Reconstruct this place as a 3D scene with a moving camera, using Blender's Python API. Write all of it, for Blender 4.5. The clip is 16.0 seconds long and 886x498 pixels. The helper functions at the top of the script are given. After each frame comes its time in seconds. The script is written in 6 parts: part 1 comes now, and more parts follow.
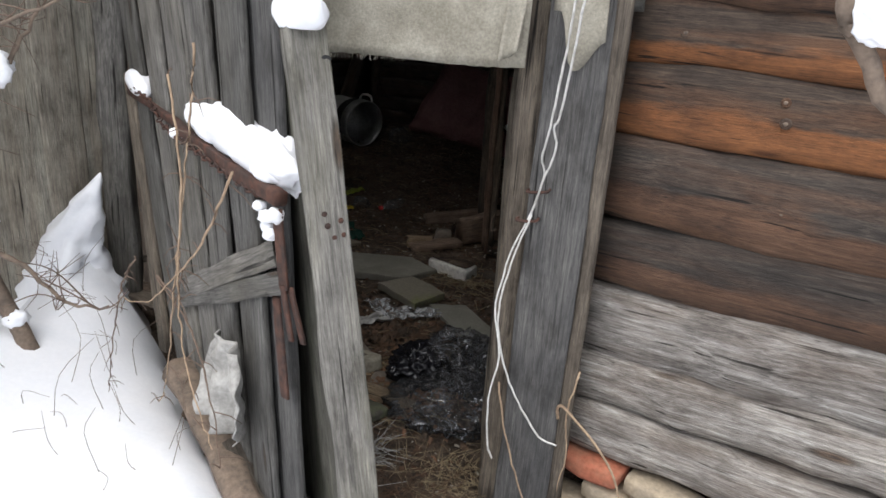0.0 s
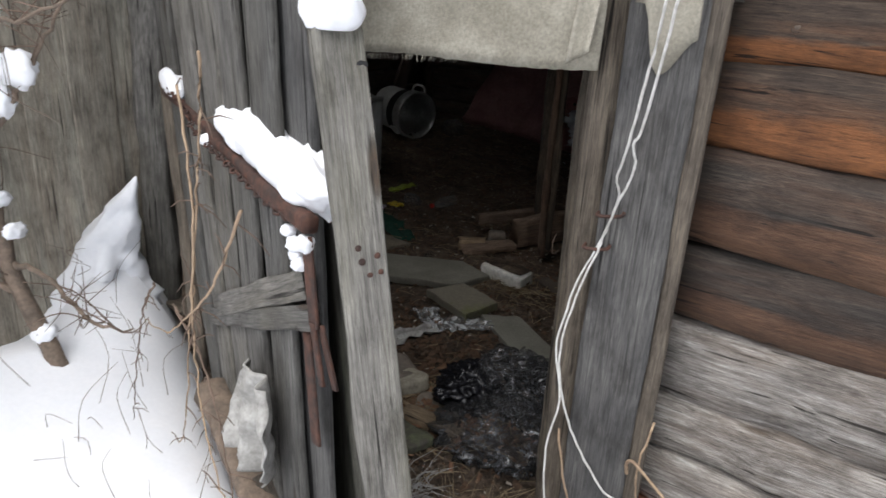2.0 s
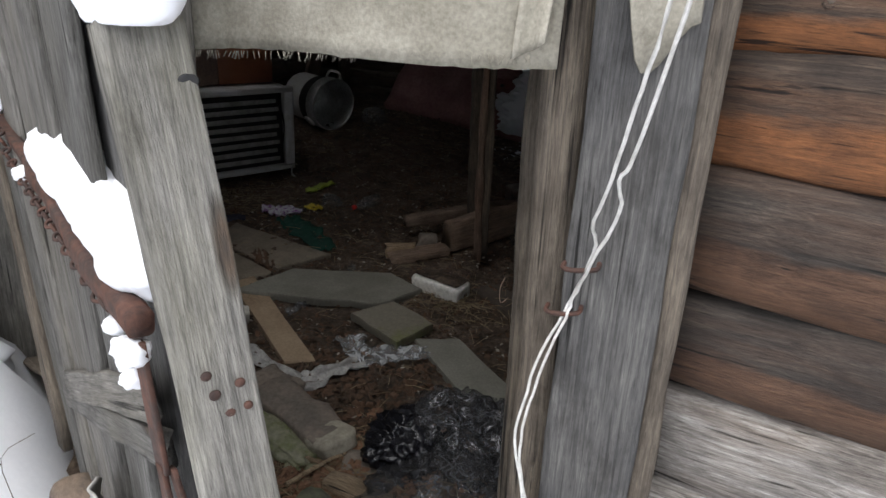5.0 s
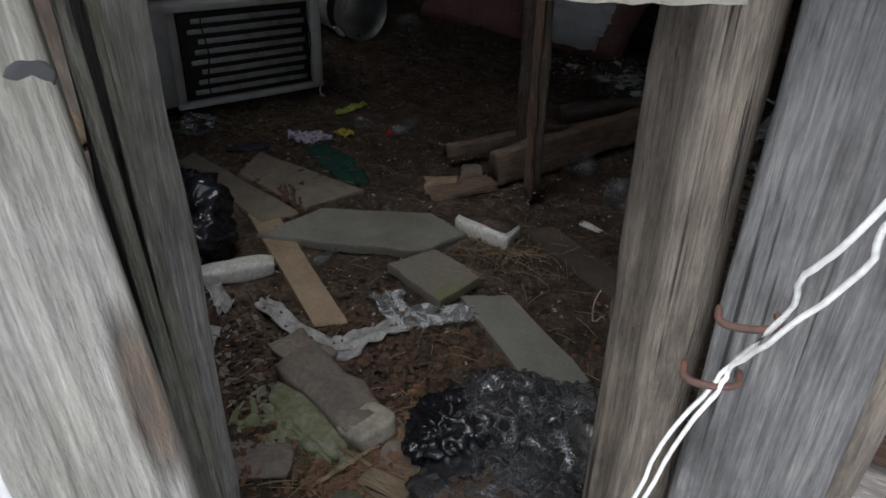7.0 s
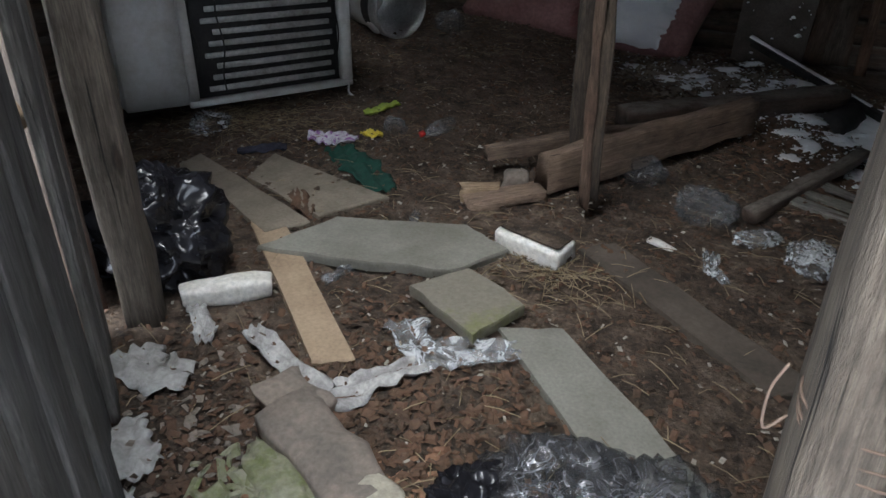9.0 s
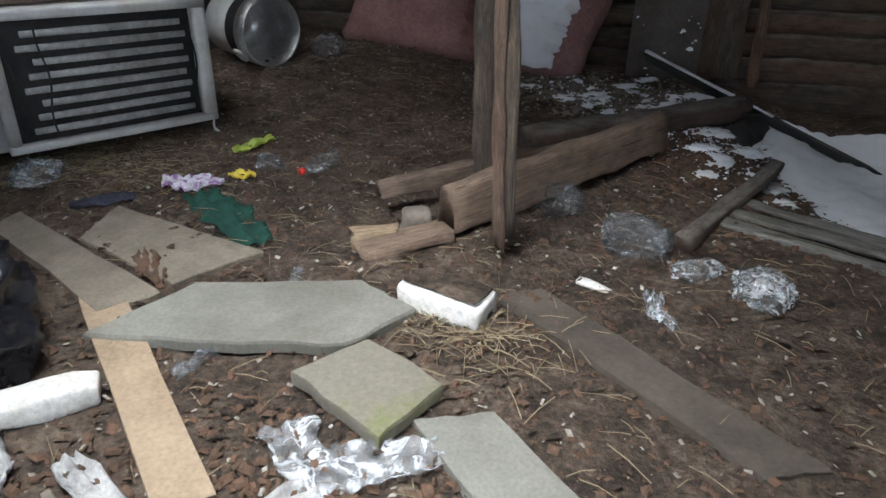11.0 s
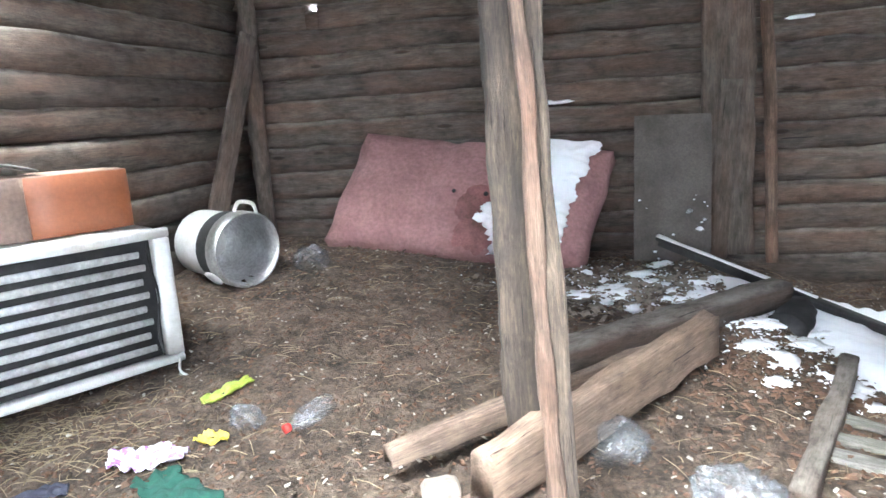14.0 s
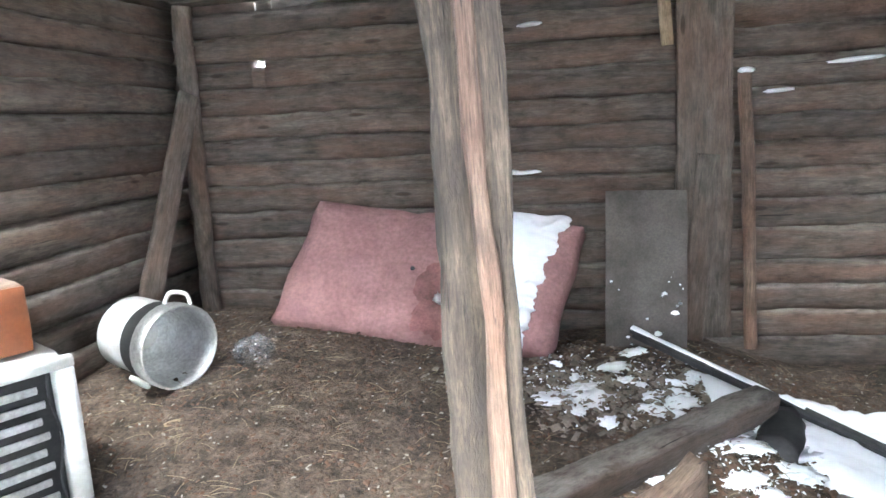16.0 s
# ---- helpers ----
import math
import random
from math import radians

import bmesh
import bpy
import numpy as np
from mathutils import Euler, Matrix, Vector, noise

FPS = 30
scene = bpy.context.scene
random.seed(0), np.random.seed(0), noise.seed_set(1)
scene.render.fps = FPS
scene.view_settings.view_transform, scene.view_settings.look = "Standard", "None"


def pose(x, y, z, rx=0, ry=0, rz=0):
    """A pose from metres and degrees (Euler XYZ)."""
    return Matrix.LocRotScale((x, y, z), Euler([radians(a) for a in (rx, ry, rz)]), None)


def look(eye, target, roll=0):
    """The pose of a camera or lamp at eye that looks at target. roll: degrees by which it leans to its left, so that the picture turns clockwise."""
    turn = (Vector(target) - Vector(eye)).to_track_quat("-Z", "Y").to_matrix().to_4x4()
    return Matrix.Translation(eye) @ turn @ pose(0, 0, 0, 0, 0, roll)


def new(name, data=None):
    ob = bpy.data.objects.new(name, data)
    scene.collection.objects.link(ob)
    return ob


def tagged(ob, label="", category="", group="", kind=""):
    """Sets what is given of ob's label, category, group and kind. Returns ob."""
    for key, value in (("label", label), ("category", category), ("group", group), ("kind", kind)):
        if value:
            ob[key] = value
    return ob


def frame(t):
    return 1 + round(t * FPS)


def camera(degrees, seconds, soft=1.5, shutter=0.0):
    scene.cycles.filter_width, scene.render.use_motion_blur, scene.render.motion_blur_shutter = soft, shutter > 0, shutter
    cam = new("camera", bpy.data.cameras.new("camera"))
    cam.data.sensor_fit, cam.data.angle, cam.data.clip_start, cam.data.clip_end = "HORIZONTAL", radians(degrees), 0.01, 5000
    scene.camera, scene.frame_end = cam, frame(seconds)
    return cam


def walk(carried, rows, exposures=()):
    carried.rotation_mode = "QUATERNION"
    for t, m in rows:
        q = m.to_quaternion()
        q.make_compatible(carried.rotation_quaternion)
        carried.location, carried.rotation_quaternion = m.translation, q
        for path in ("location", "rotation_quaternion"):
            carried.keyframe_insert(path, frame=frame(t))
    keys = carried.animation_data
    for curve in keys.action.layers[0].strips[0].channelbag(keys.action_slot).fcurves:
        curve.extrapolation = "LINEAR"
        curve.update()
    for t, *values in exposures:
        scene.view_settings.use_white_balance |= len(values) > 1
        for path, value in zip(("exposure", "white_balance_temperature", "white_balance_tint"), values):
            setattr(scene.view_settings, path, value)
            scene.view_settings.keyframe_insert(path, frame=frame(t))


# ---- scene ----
cam = camera(66.0, 16.0, shutter=0.15)
PATH = [
    (0, (0.381, -1.819, 1.55), (-0.237, -0.033, 0.894), 5.0),
    (0.5, (0.394, -1.687, 1.54), (-0.179, 0.113, 0.883), 4.7),
    (1, (0.407, -1.602, 1.552), (-0.362, 0.102, 0.842), 6.1),
    (1.5, (0.358, -1.609, 1.573), (-0.661, -0.055, 0.835), 4.3),
    (2, (0.281, -1.572, 1.568), (-0.471, 0.142, 0.863), 4.3),
    (2.5, (0.235, -1.566, 1.555), (-0.342, 0.236, 0.905), 4.4),
    (3, (0.198, -1.576, 1.568), (-0.297, 0.245, 0.906), 3.7),
    (3.5, (0.176, -1.519, 1.565), (-0.285, 0.315, 0.915), 5.1),
    (4, (0.187, -1.353, 1.55), (-0.355, 0.435, 0.836), 5.8),
    (4.2, (0.189, -1.289, 1.557), (-0.417, 0.484, 0.859), 5.5),
    (6.3, (-0.055, -0.901, 1.556), (-0.499, 0.848, 0.696), -0.9),
    (6.5, (-0.057, -0.862, 1.539), (-0.565, 0.873, 0.687), 3.6),
    (7, (-0.084, -0.703, 1.533), (-0.686, 0.924, 0.533), 2.1),
    (7.5, (-0.098, -0.542, 1.458), (-0.786, 0.967, 0.34), 3.1),
    (8, (-0.107, -0.455, 1.415), (-0.938, 1.057, 0.402), 0.5),
    (8.2, (-0.144, -0.419, 1.372), (-0.925, 1.125, 0.369), 1.8),
    (10.3, (-0.295, 0.06, 1.174), (-0.942, 1.726, 0.277), -0.6),
    (10.5, (-0.332, 0.104, 1.147), (-0.892, 1.8, 0.246), 1.1),
    (11, (-0.393, 0.208, 1.104), (-0.864, 1.944, 0.232), 0.9),
    (11.5, (-0.451, 0.276, 1.063), (-0.967, 2.072, 0.352), -0.3),
    (12, (-0.484, 0.311, 1.049), (-1.15, 2.09, 0.424), -1.8),
    (12.5, (-0.498, 0.399, 1.024), (-1.077, 2.23, 0.467), -1.2),
    (13, (-0.539, 0.539, 1.023), (-0.937, 2.435, 0.524), -2.2),
    (13.5, (-0.624, 0.663, 1.066), (-0.985, 2.591, 0.678), -3.0),
    (14, (-0.659, 0.775, 1.143), (-1.116, 2.683, 0.754), -3.6),
    (14.5, (-0.663, 0.945, 1.233), (-1.236, 2.827, 0.873), -2.1),
    (15, (-0.628, 1.042, 1.406), (-1.267, 2.905, 1.057), -3.7),
    (15.5, (-0.571, 1.083, 1.496), (-1.125, 2.963, 1.1), -4.0),
    (16, (-0.695, 1.231, 1.522), (-1.049, 3.166, 1.16), -2.9),
]
EXPOSURES = [(0, 0.95, 6500, 10), (3.5, 0.95, 6500, 10), (4.2, 1.05, 6500, 10), (6.3, 1.25, 6300, 10), (7, 1.5, 6200, 9), (7.5, 2.1, 6100, 8), (8.2, 2.65, 6100, 8), (10.3, 3.6, 6000, 8), (11, 4.1, 6000, 7), (12, 4.95, 5800, 6), (12.5, 5.5, 5800, 6), (13, 6.05, 5800, 6), (13.5, 6.5, 5850, 6), (14, 6.7, 5900, 6), (15, 6.85, 5950, 5), (16, 7.05, 5950, 5)]
walk(cam, [(t, look(eye, target, roll)) for t, eye, target, roll in PATH], EXPOSURES)

# ---- world and light: an overcast winter day ----
world = bpy.data.worlds.new("overcast")
scene.world = world
world.use_nodes = True
wn = world.node_tree.nodes
sky = wn.new("ShaderNodeTexSky")
sky.sky_type = "NISHITA"
sky.sun_disc = False
sky.sun_elevation, sky.sun_rotation = radians(65), radians(197)
sky.dust_density = 1.0
sky.air_density = 0.6
hsv = wn.new("ShaderNodeHueSaturation")
hsv.inputs["Saturation"].default_value = 0.30
world.node_tree.links.new(sky.outputs[0], hsv.inputs["Color"])
world.node_tree.links.new(hsv.outputs[0], wn["Background"].inputs["Color"])
wn["Background"].inputs["Strength"].default_value = 0.15
sun = new("sun", bpy.data.lights.new("sun", "SUN"))
sun.data.energy, sun.data.angle, sun.data.color = 1.5, radians(60), (1.0, 0.985, 0.96)
sun.matrix_basis = look((0, 0, 0), (0.12, 0.40, -0.92))


# ---- materials ----
def nodes(name):
    m = bpy.data.materials.new(name)
    m.use_nodes = True
    t = m.node_tree
    return m, t, t.nodes["Principled BSDF"], lambda kind, **kw: made(t, kind, kw)


def made(t, kind, kw):
    n = t.nodes.new("ShaderNode" + kind)
    for key, value in kw.items():
        n.inputs[key].default_value = value
    return n


def ramp(t, source, stops):
    r = t.nodes.new("ShaderNodeValToRGB")
    e = r.color_ramp.elements
    e[0].position, e[0].color = stops[0][0], (*stops[0][1], 1)
    e[1].position, e[1].color = stops[-1][0], (*stops[-1][1], 1)
    for p, c in stops[1:-1]:
        k = e.new(p)
        k.color = (*c, 1)
    t.links.new(source, r.inputs["Fac"])
    return r.outputs["Color"]


def coords(t, scale, shift=True):
    """Object coordinates, stretched, and moved by the object's random number so that no two pieces look alike."""
    tc, mp = t.nodes.new("ShaderNodeTexCoord"), t.nodes.new("ShaderNodeMapping")
    mp.inputs["Scale"].default_value = scale
    t.links.new(tc.outputs["Object"], mp.inputs["Vector"])
    if shift:
        oi, mul = t.nodes.new("ShaderNodeObjectInfo"), t.nodes.new("ShaderNodeMath")
        mul.operation, mul.inputs[1].default_value = "MULTIPLY", 37.0
        t.links.new(oi.outputs["Random"], mul.inputs[0])
        t.links.new(mul.outputs[0], mp.inputs["Location"])
    return mp.outputs["Vector"]


def bump(t, bsdf, source, strength, distance=0.01):
    b = t.nodes.new("ShaderNodeBump")
    b.inputs["Strength"].default_value, b.inputs["Distance"].default_value = strength, distance
    t.links.new(source, b.inputs["Height"])
    t.links.new(b.outputs[0], bsdf.inputs["Normal"])


def mix(t, fac, a, b, kind="MIX"):
    n = t.nodes.new("ShaderNodeMix")
    n.data_type, n.blend_type = "RGBA", kind
    for socket, value in ((n.inputs["Factor"], fac), (n.inputs["A"], a), (n.inputs["B"], b)):
        if hasattr(value, "links"):
            t.links.new(value, socket)
        else:
            socket.default_value = value if isinstance(value, (int, float)) else (*value, 1)
    return n.outputs["Result"]


def wood(name, dark, mid, light, stain, stain_amount=0.5, rough=0.85, grain=1.0, knots=True, crack_at=0.36, patches=(1.6, 5, 5), heart=None, ledge=None):
    """Weathered wood with the grain along local x."""
    m, t, bsdf, node = nodes(name)
    v = coords(t, (1.7, 36 * grain, 36 * grain))
    fine = node("TexNoise", Scale=3.0, Detail=8.0, Roughness=0.7, Distortion=0.6)
    t.links.new(v, fine.inputs["Vector"])
    col = ramp(t, fine.outputs["Fac"], [(0.28, dark), (0.5, mid), (0.72, light)])
    v2 = coords(t, patches)
    big = node("TexNoise", Scale=1.6, Detail=5.0, Roughness=0.6)
    t.links.new(v2, big.inputs["Vector"])
    patch = ramp(t, big.outputs["Fac"], [(0.42, (0, 0, 0)), (0.66, (1, 1, 1))])
    gain = t.nodes.new("ShaderNodeMath")
    gain.operation, gain.inputs[1].default_value = "MULTIPLY", stain_amount
    t.links.new(patch, gain.inputs[0])
    col = mix(t, gain.outputs[0], col, stain)
    if heart:
        # freshly bared heartwood along the lower half of a hewn log, uneven along it
        tc, sep = t.nodes.new("ShaderNodeTexCoord"), t.nodes.new("ShaderNodeSeparateXYZ")
        t.links.new(tc.outputs["Object"], sep.inputs[0])
        vh = coords(t, (1.4, 7, 7))
        wob = node("TexNoise", Scale=1.3, Detail=5.0, Roughness=0.6)
        t.links.new(vh, wob.inputs["Vector"])
        low = t.nodes.new("ShaderNodeMath")
        low.operation, low.inputs[1].default_value = "MULTIPLY_ADD", 4.0
        t.links.new(sep.outputs["Z"], low.inputs[0])
        t.links.new(wob.outputs["Fac"], low.inputs[2])
        band = ramp(t, low.outputs[0], [(0.40, (1, 1, 1)), (0.52, (0, 0, 0))])
        gain_h = t.nodes.new("ShaderNodeMath")
        gain_h.operation, gain_h.inputs[1].default_value = "MULTIPLY", heart[1]
        t.links.new(band, gain_h.inputs[0])
        col = mix(t, gain_h.outputs[0], col, mix(t, fine.outputs["Fac"], tuple(0.35 * c for c in heart[0]), tuple(1.5 * c for c in heart[0])))
    vb = coords(t, (2.2, 4, 4))
    blot = node("TexNoise", Scale=3.2, Detail=6.0, Roughness=0.7)
    t.links.new(vb, blot.inputs["Vector"])
    col = mix(t, 1.0, col, ramp(t, blot.outputs["Fac"], [(0.32, (0.55, 0.54, 0.53)), (0.5, (0.95, 0.95, 0.95)), (0.68, (1.22, 1.22, 1.2))]), "MULTIPLY")
    vp = coords(t, (9, 120, 120))
    pit = node("TexNoise", Scale=2.0, Detail=2.0, Roughness=0.5)
    t.links.new(vp, pit.inputs["Vector"])
    col = mix(t, 1.0, col, ramp(t, pit.outputs["Fac"], [(0.24, (0.45, 0.44, 0.43)), (0.36, (1, 1, 1)), (0.66, (1, 1, 1)), (0.78, (1.45, 1.43, 1.4))]), "MULTIPLY")
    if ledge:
        # paler, uneven tone on the upward-facing ledges of hewn logs
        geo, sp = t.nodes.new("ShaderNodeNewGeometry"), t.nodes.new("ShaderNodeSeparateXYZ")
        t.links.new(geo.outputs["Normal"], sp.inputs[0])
        ledge_tone = t.nodes.new("ShaderNodeMath")
        ledge_tone.operation = "MULTIPLY"
        t.links.new(ramp(t, sp.outputs["Z"], [(0.35, (0, 0, 0)), (0.85, (1, 1, 1))]), ledge_tone.inputs[0])
        t.links.new(ramp(t, blot.outputs["Fac"], [(0.35, (0.1, 0.1, 0.1)), (0.6, (1, 1, 1))]), ledge_tone.inputs[1])
        col = mix(t, ledge_tone.outputs[0], col, ledge)
    # dark drying cracks along the grain
    v3 = coords(t, (0.7, 34, 34))
    crack = node("TexNoise", Scale=2.2, Detail=3.0, Roughness=0.5)
    t.links.new(v3, crack.inputs["Vector"])
    lines = ramp(t, crack.outputs["Fac"], [(crack_at - 0.06, (0.12, 0.11, 0.1)), (crack_at, (1, 1, 1))])
    col = mix(t, 1.0, col, lines, "MULTIPLY")
    if knots:
        v4 = coords(t, (1.3, 5.5, 5.5))
        cell = node("TexVoronoi", Scale=1.4)
        t.links.new(v4, cell.inputs["Vector"])
        ring = ramp(t, cell.outputs["Distance"], [(0.0, (0.10, 0.05, 0.03)), (0.05, (0.35, 0.2, 0.1)), (0.09, (0.3, 0.25, 0.2)), (0.13, (1, 1, 1))])
        col = mix(t, 0.8, col, ring, "MULTIPLY")
    v6 = coords(t, (5, 150, 150))
    hair = node("TexNoise", Scale=2.4, Detail=5.0, Roughness=0.75)
    t.links.new(v6, hair.inputs["Vector"])
    col = mix(t, 0.8, col, ramp(t, hair.outputs["Fac"], [(0.33, (0.5, 0.49, 0.48)), (0.5, (0.95, 0.95, 0.95)), (0.68, (1.3, 1.29, 1.27))]), "MULTIPLY")
    oi = t.nodes.new("ShaderNodeObjectInfo")
    tone = ramp(t, oi.outputs["Random"], [(0.0, (0.68, 0.68, 0.68)), (0.5, (0.95, 0.93, 0.9)), (1.0, (1.12, 1.1, 1.06))])
    col = mix(t, 1.0, col, tone, "MULTIPLY")
    t.links.new(col, bsdf.inputs["Base Color"])
    bsdf.inputs["Roughness"].default_value = rough
    add = t.nodes.new("ShaderNodeMath")
    t.links.new(fine.outputs["Fac"], add.inputs[0])
    t.links.new(lines, add.inputs[1])
    v5 = coords(t, (14, 60, 60))
    fuzz = node("TexNoise", Scale=4.0, Detail=4.0, Roughness=0.7)
    t.links.new(v5, fuzz.inputs["Vector"])
    add2 = t.nodes.new("ShaderNodeMath")
    t.links.new(add.outputs[0], add2.inputs[0])
    t.links.new(fuzz.outputs["Fac"], add2.inputs[1])
    bump(t, bsdf, add2.outputs[0], 0.8, 0.006)
    return m


def plain(name, color, other, rough=0.7, scale=8.0, metal=0.0, strength=0.3, amount=(0.4, 0.65), fine=60.0, grit_by=0.25):
    """Two-tone worn surface with fine relief."""
    m, t, bsdf, node = nodes(name)
    v = coords(t, (1, 1, 1))
    a = node("TexNoise", Scale=scale, Detail=7.0, Roughness=0.65)
    b = node("TexNoise", Scale=fine, Detail=4.0, Roughness=0.6)
    t.links.new(v, a.inputs["Vector"])
    t.links.new(v, b.inputs["Vector"])
    f = ramp(t, a.outputs["Fac"], [(amount[0], (0, 0, 0)), (amount[1], (1, 1, 1))])
    col = mix(t, f, color, other)
    grit = ramp(t, b.outputs["Fac"], [(0.3, (1 - grit_by,) * 3), (0.7, (1 + grit_by * 0.55,) * 3)])
    col = mix(t, 1.0, col, grit, "MULTIPLY")
    t.links.new(col, bsdf.inputs["Base Color"])
    bsdf.inputs["Roughness"].default_value, bsdf.inputs["Metallic"].default_value = rough, metal
    bump(t, bsdf, b.outputs["Fac"], strength, 0.004)
    return m


def clear(name, tint, alpha, rough=0.15):
    """Thin crumpled plastic film or bottle wall: see-through, with glossy creases."""
    m, t, bsdf, node = nodes(name)
    v = coords(t, (1, 1, 1))
    a = node("TexNoise", Scale=13.0, Detail=4.0, Roughness=0.5, Distortion=1.2)
    t.links.new(v, a.inputs["Vector"])
    bsdf.inputs["Base Color"].default_value = (*tint, 1)
    bsdf.inputs["Roughness"].default_value = rough
    bsdf.inputs["Specular IOR Level"].default_value = 0.9
    f = ramp(t, a.outputs["Fac"], [(0.40, (alpha * 0.35,) * 3), (0.52, (alpha,) * 3), (0.57, (min(1, alpha * 2.4),) * 3), (0.63, (alpha * 0.6,) * 3)])
    thru = t.nodes.new("ShaderNodeBsdfTransparent")
    thru.inputs["Color"].default_value = (0.86, 0.87, 0.88, 1)
    blend = t.nodes.new("ShaderNodeMixShader")
    t.links.new(f, blend.inputs["Fac"])
    t.links.new(thru.outputs[0], blend.inputs[1])
    t.links.new(bsdf.outputs[0], blend.inputs[2])
    t.links.new(blend.outputs[0], t.nodes["Material Output"].inputs["Surface"])
    bump(t, bsdf, a.outputs["Fac"], 0.6, 0.02)
    return m


def earth(name):
    """Trodden earth mixed with rotten chaff: clods, dark damp patches and pale flecks."""
    m, t, bsdf, node = nodes(name)
    v = coords(t, (1, 1, 1), False)
    layers = []
    for scale, detail in ((1.6, 5.0), (9.0, 7.0), (42.0, 6.0), (120.0, 3.0)):
        n = node("TexNoise", Scale=scale, Detail=detail, Roughness=0.68)
        t.links.new(v, n.inputs["Vector"])
        layers.append(n.outputs["Fac"])
    col = ramp(t, layers[1], [(0.30, (0.030, 0.021, 0.015)), (0.47, (0.085, 0.061, 0.044)), (0.62, (0.15, 0.115, 0.085)), (0.75, (0.20, 0.16, 0.12))])
    col = mix(t, 1.0, col, ramp(t, layers[0], [(0.35, (0.55, 0.53, 0.5)), (0.6, (1.15, 1.12, 1.1))]), "MULTIPLY")
    col = mix(t, 1.0, col, ramp(t, layers[2], [(0.32, (0.45, 0.43, 0.42)), (0.5, (1, 1, 1)), (0.66, (1.5, 1.45, 1.38))]), "MULTIPLY")
    fleck = ramp(t, layers[3], [(0.66, (0, 0, 0)), (0.71, (1, 1, 1))])
    col = mix(t, fleck, col, (0.34, 0.28, 0.21))
    t.links.new(col, bsdf.inputs["Base Color"])
    bsdf.inputs["Roughness"].default_value = 0.95
    add = t.nodes.new("ShaderNodeMath")
    t.links.new(layers[1], add.inputs[0])
    t.links.new(layers[2], add.inputs[1])
    bump(t, bsdf, add.outputs[0], 1.0, 0.03)
    return m


GREY = wood("weathered_grey_wood", (0.06, 0.058, 0.055), (0.165, 0.16, 0.152), (0.28, 0.272, 0.26), (0.105, 0.095, 0.07), 0.5)
POST = wood("weathered_post_wood", (0.075, 0.073, 0.068), (0.205, 0.199, 0.186), (0.32, 0.312, 0.292), (0.155, 0.15, 0.105), 0.55)
FENCE = wood("pale_fence_wood", (0.15, 0.142, 0.122), (0.36, 0.345, 0.30), (0.50, 0.48, 0.42), (0.28, 0.22, 0.165), 0.6, patches=(0.5, 4, 4))
BOARD = wood("dark_grey_board", (0.045, 0.044, 0.044), (0.12, 0.118, 0.117), (0.21, 0.206, 0.2), (0.065, 0.066, 0.07), 0.7)
BROWN = wood("brown_jamb_wood", (0.05, 0.04, 0.032), (0.155, 0.13, 0.105), (0.26, 0.225, 0.18), (0.09, 0.073, 0.055), 0.5)
HOUSE = wood("orange_brown_log", (0.020, 0.016, 0.013), (0.062, 0.044, 0.033), (0.12, 0.09, 0.068), (0.16, 0.075, 0.036), 0.6, grain=0.8, patches=(0.9, 4, 9), heart=((0.25, 0.100, 0.036), 0.95))
HOUSE_DARK = wood("dark_brown_log", (0.018, 0.016, 0.014), (0.055, 0.045, 0.038), (0.12, 0.10, 0.085), (0.11, 0.060, 0.036), 0.6, grain=0.8, patches=(0.8, 4, 10), heart=((0.17, 0.075, 0.033), 0.5))
HOUSE_GREY = wood("silvered_log", (0.085, 0.076, 0.07), (0.32, 0.30, 0.28), (0.60, 0.585, 0.565), (0.13, 0.09, 0.065), 0.6, grain=0.7)
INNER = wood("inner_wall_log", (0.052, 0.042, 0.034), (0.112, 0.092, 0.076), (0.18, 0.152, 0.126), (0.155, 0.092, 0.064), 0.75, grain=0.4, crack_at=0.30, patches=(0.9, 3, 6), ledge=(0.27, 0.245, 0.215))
REDWOOD = wood("reddish_plank", (0.06, 0.038, 0.027), (0.15, 0.098, 0.07), (0.25, 0.178, 0.13), (0.21, 0.11, 0.072), 0.55, crack_at=0.33)
PALEBEAM = wood("pale_brown_beam", (0.12, 0.085, 0.062), (0.25, 0.18, 0.135), (0.36, 0.27, 0.205), (0.17, 0.115, 0.08), 0.5, crack_at=0.32)
PROPWOOD = wood("stained_prop_wood", (0.028, 0.022, 0.017), (0.085, 0.064, 0.047), (0.19, 0.146, 0.106), (0.034, 0.027, 0.022), 0.85, grain=0.6, patches=(2.2, 6, 6))
RAW = wood("pale_broken_wood", (0.22, 0.15, 0.09), (0.42, 0.31, 0.2), (0.55, 0.43, 0.3), (0.25, 0.2, 0.14), 0.5)
CHEEK = wood("mossy_entry_plank", (0.045, 0.044, 0.036), (0.125, 0.121, 0.10), (0.22, 0.214, 0.185), (0.075, 0.08, 0.045), 0.7)
FLOORBOARD = plain("painted_floor_board", (0.235, 0.228, 0.195), (0.165, 0.158, 0.128), 0.75, 3.5, strength=0.25, fine=90.0, grit_by=0.18)
# brightness of a streak of daylight, put into this board's pale colour
STREAKBOARD = plain("light_streak_board", (0.40, 0.30, 0.20), (0.28, 0.20, 0.13), 0.85, 3.5, strength=0.3, fine=80.0, grit_by=0.2)
DARKBOARD = plain("damp_dark_board", (0.105, 0.085, 0.066), (0.060, 0.048, 0.038), 0.8, 4.0, strength=0.3, fine=70.0, grit_by=0.2)
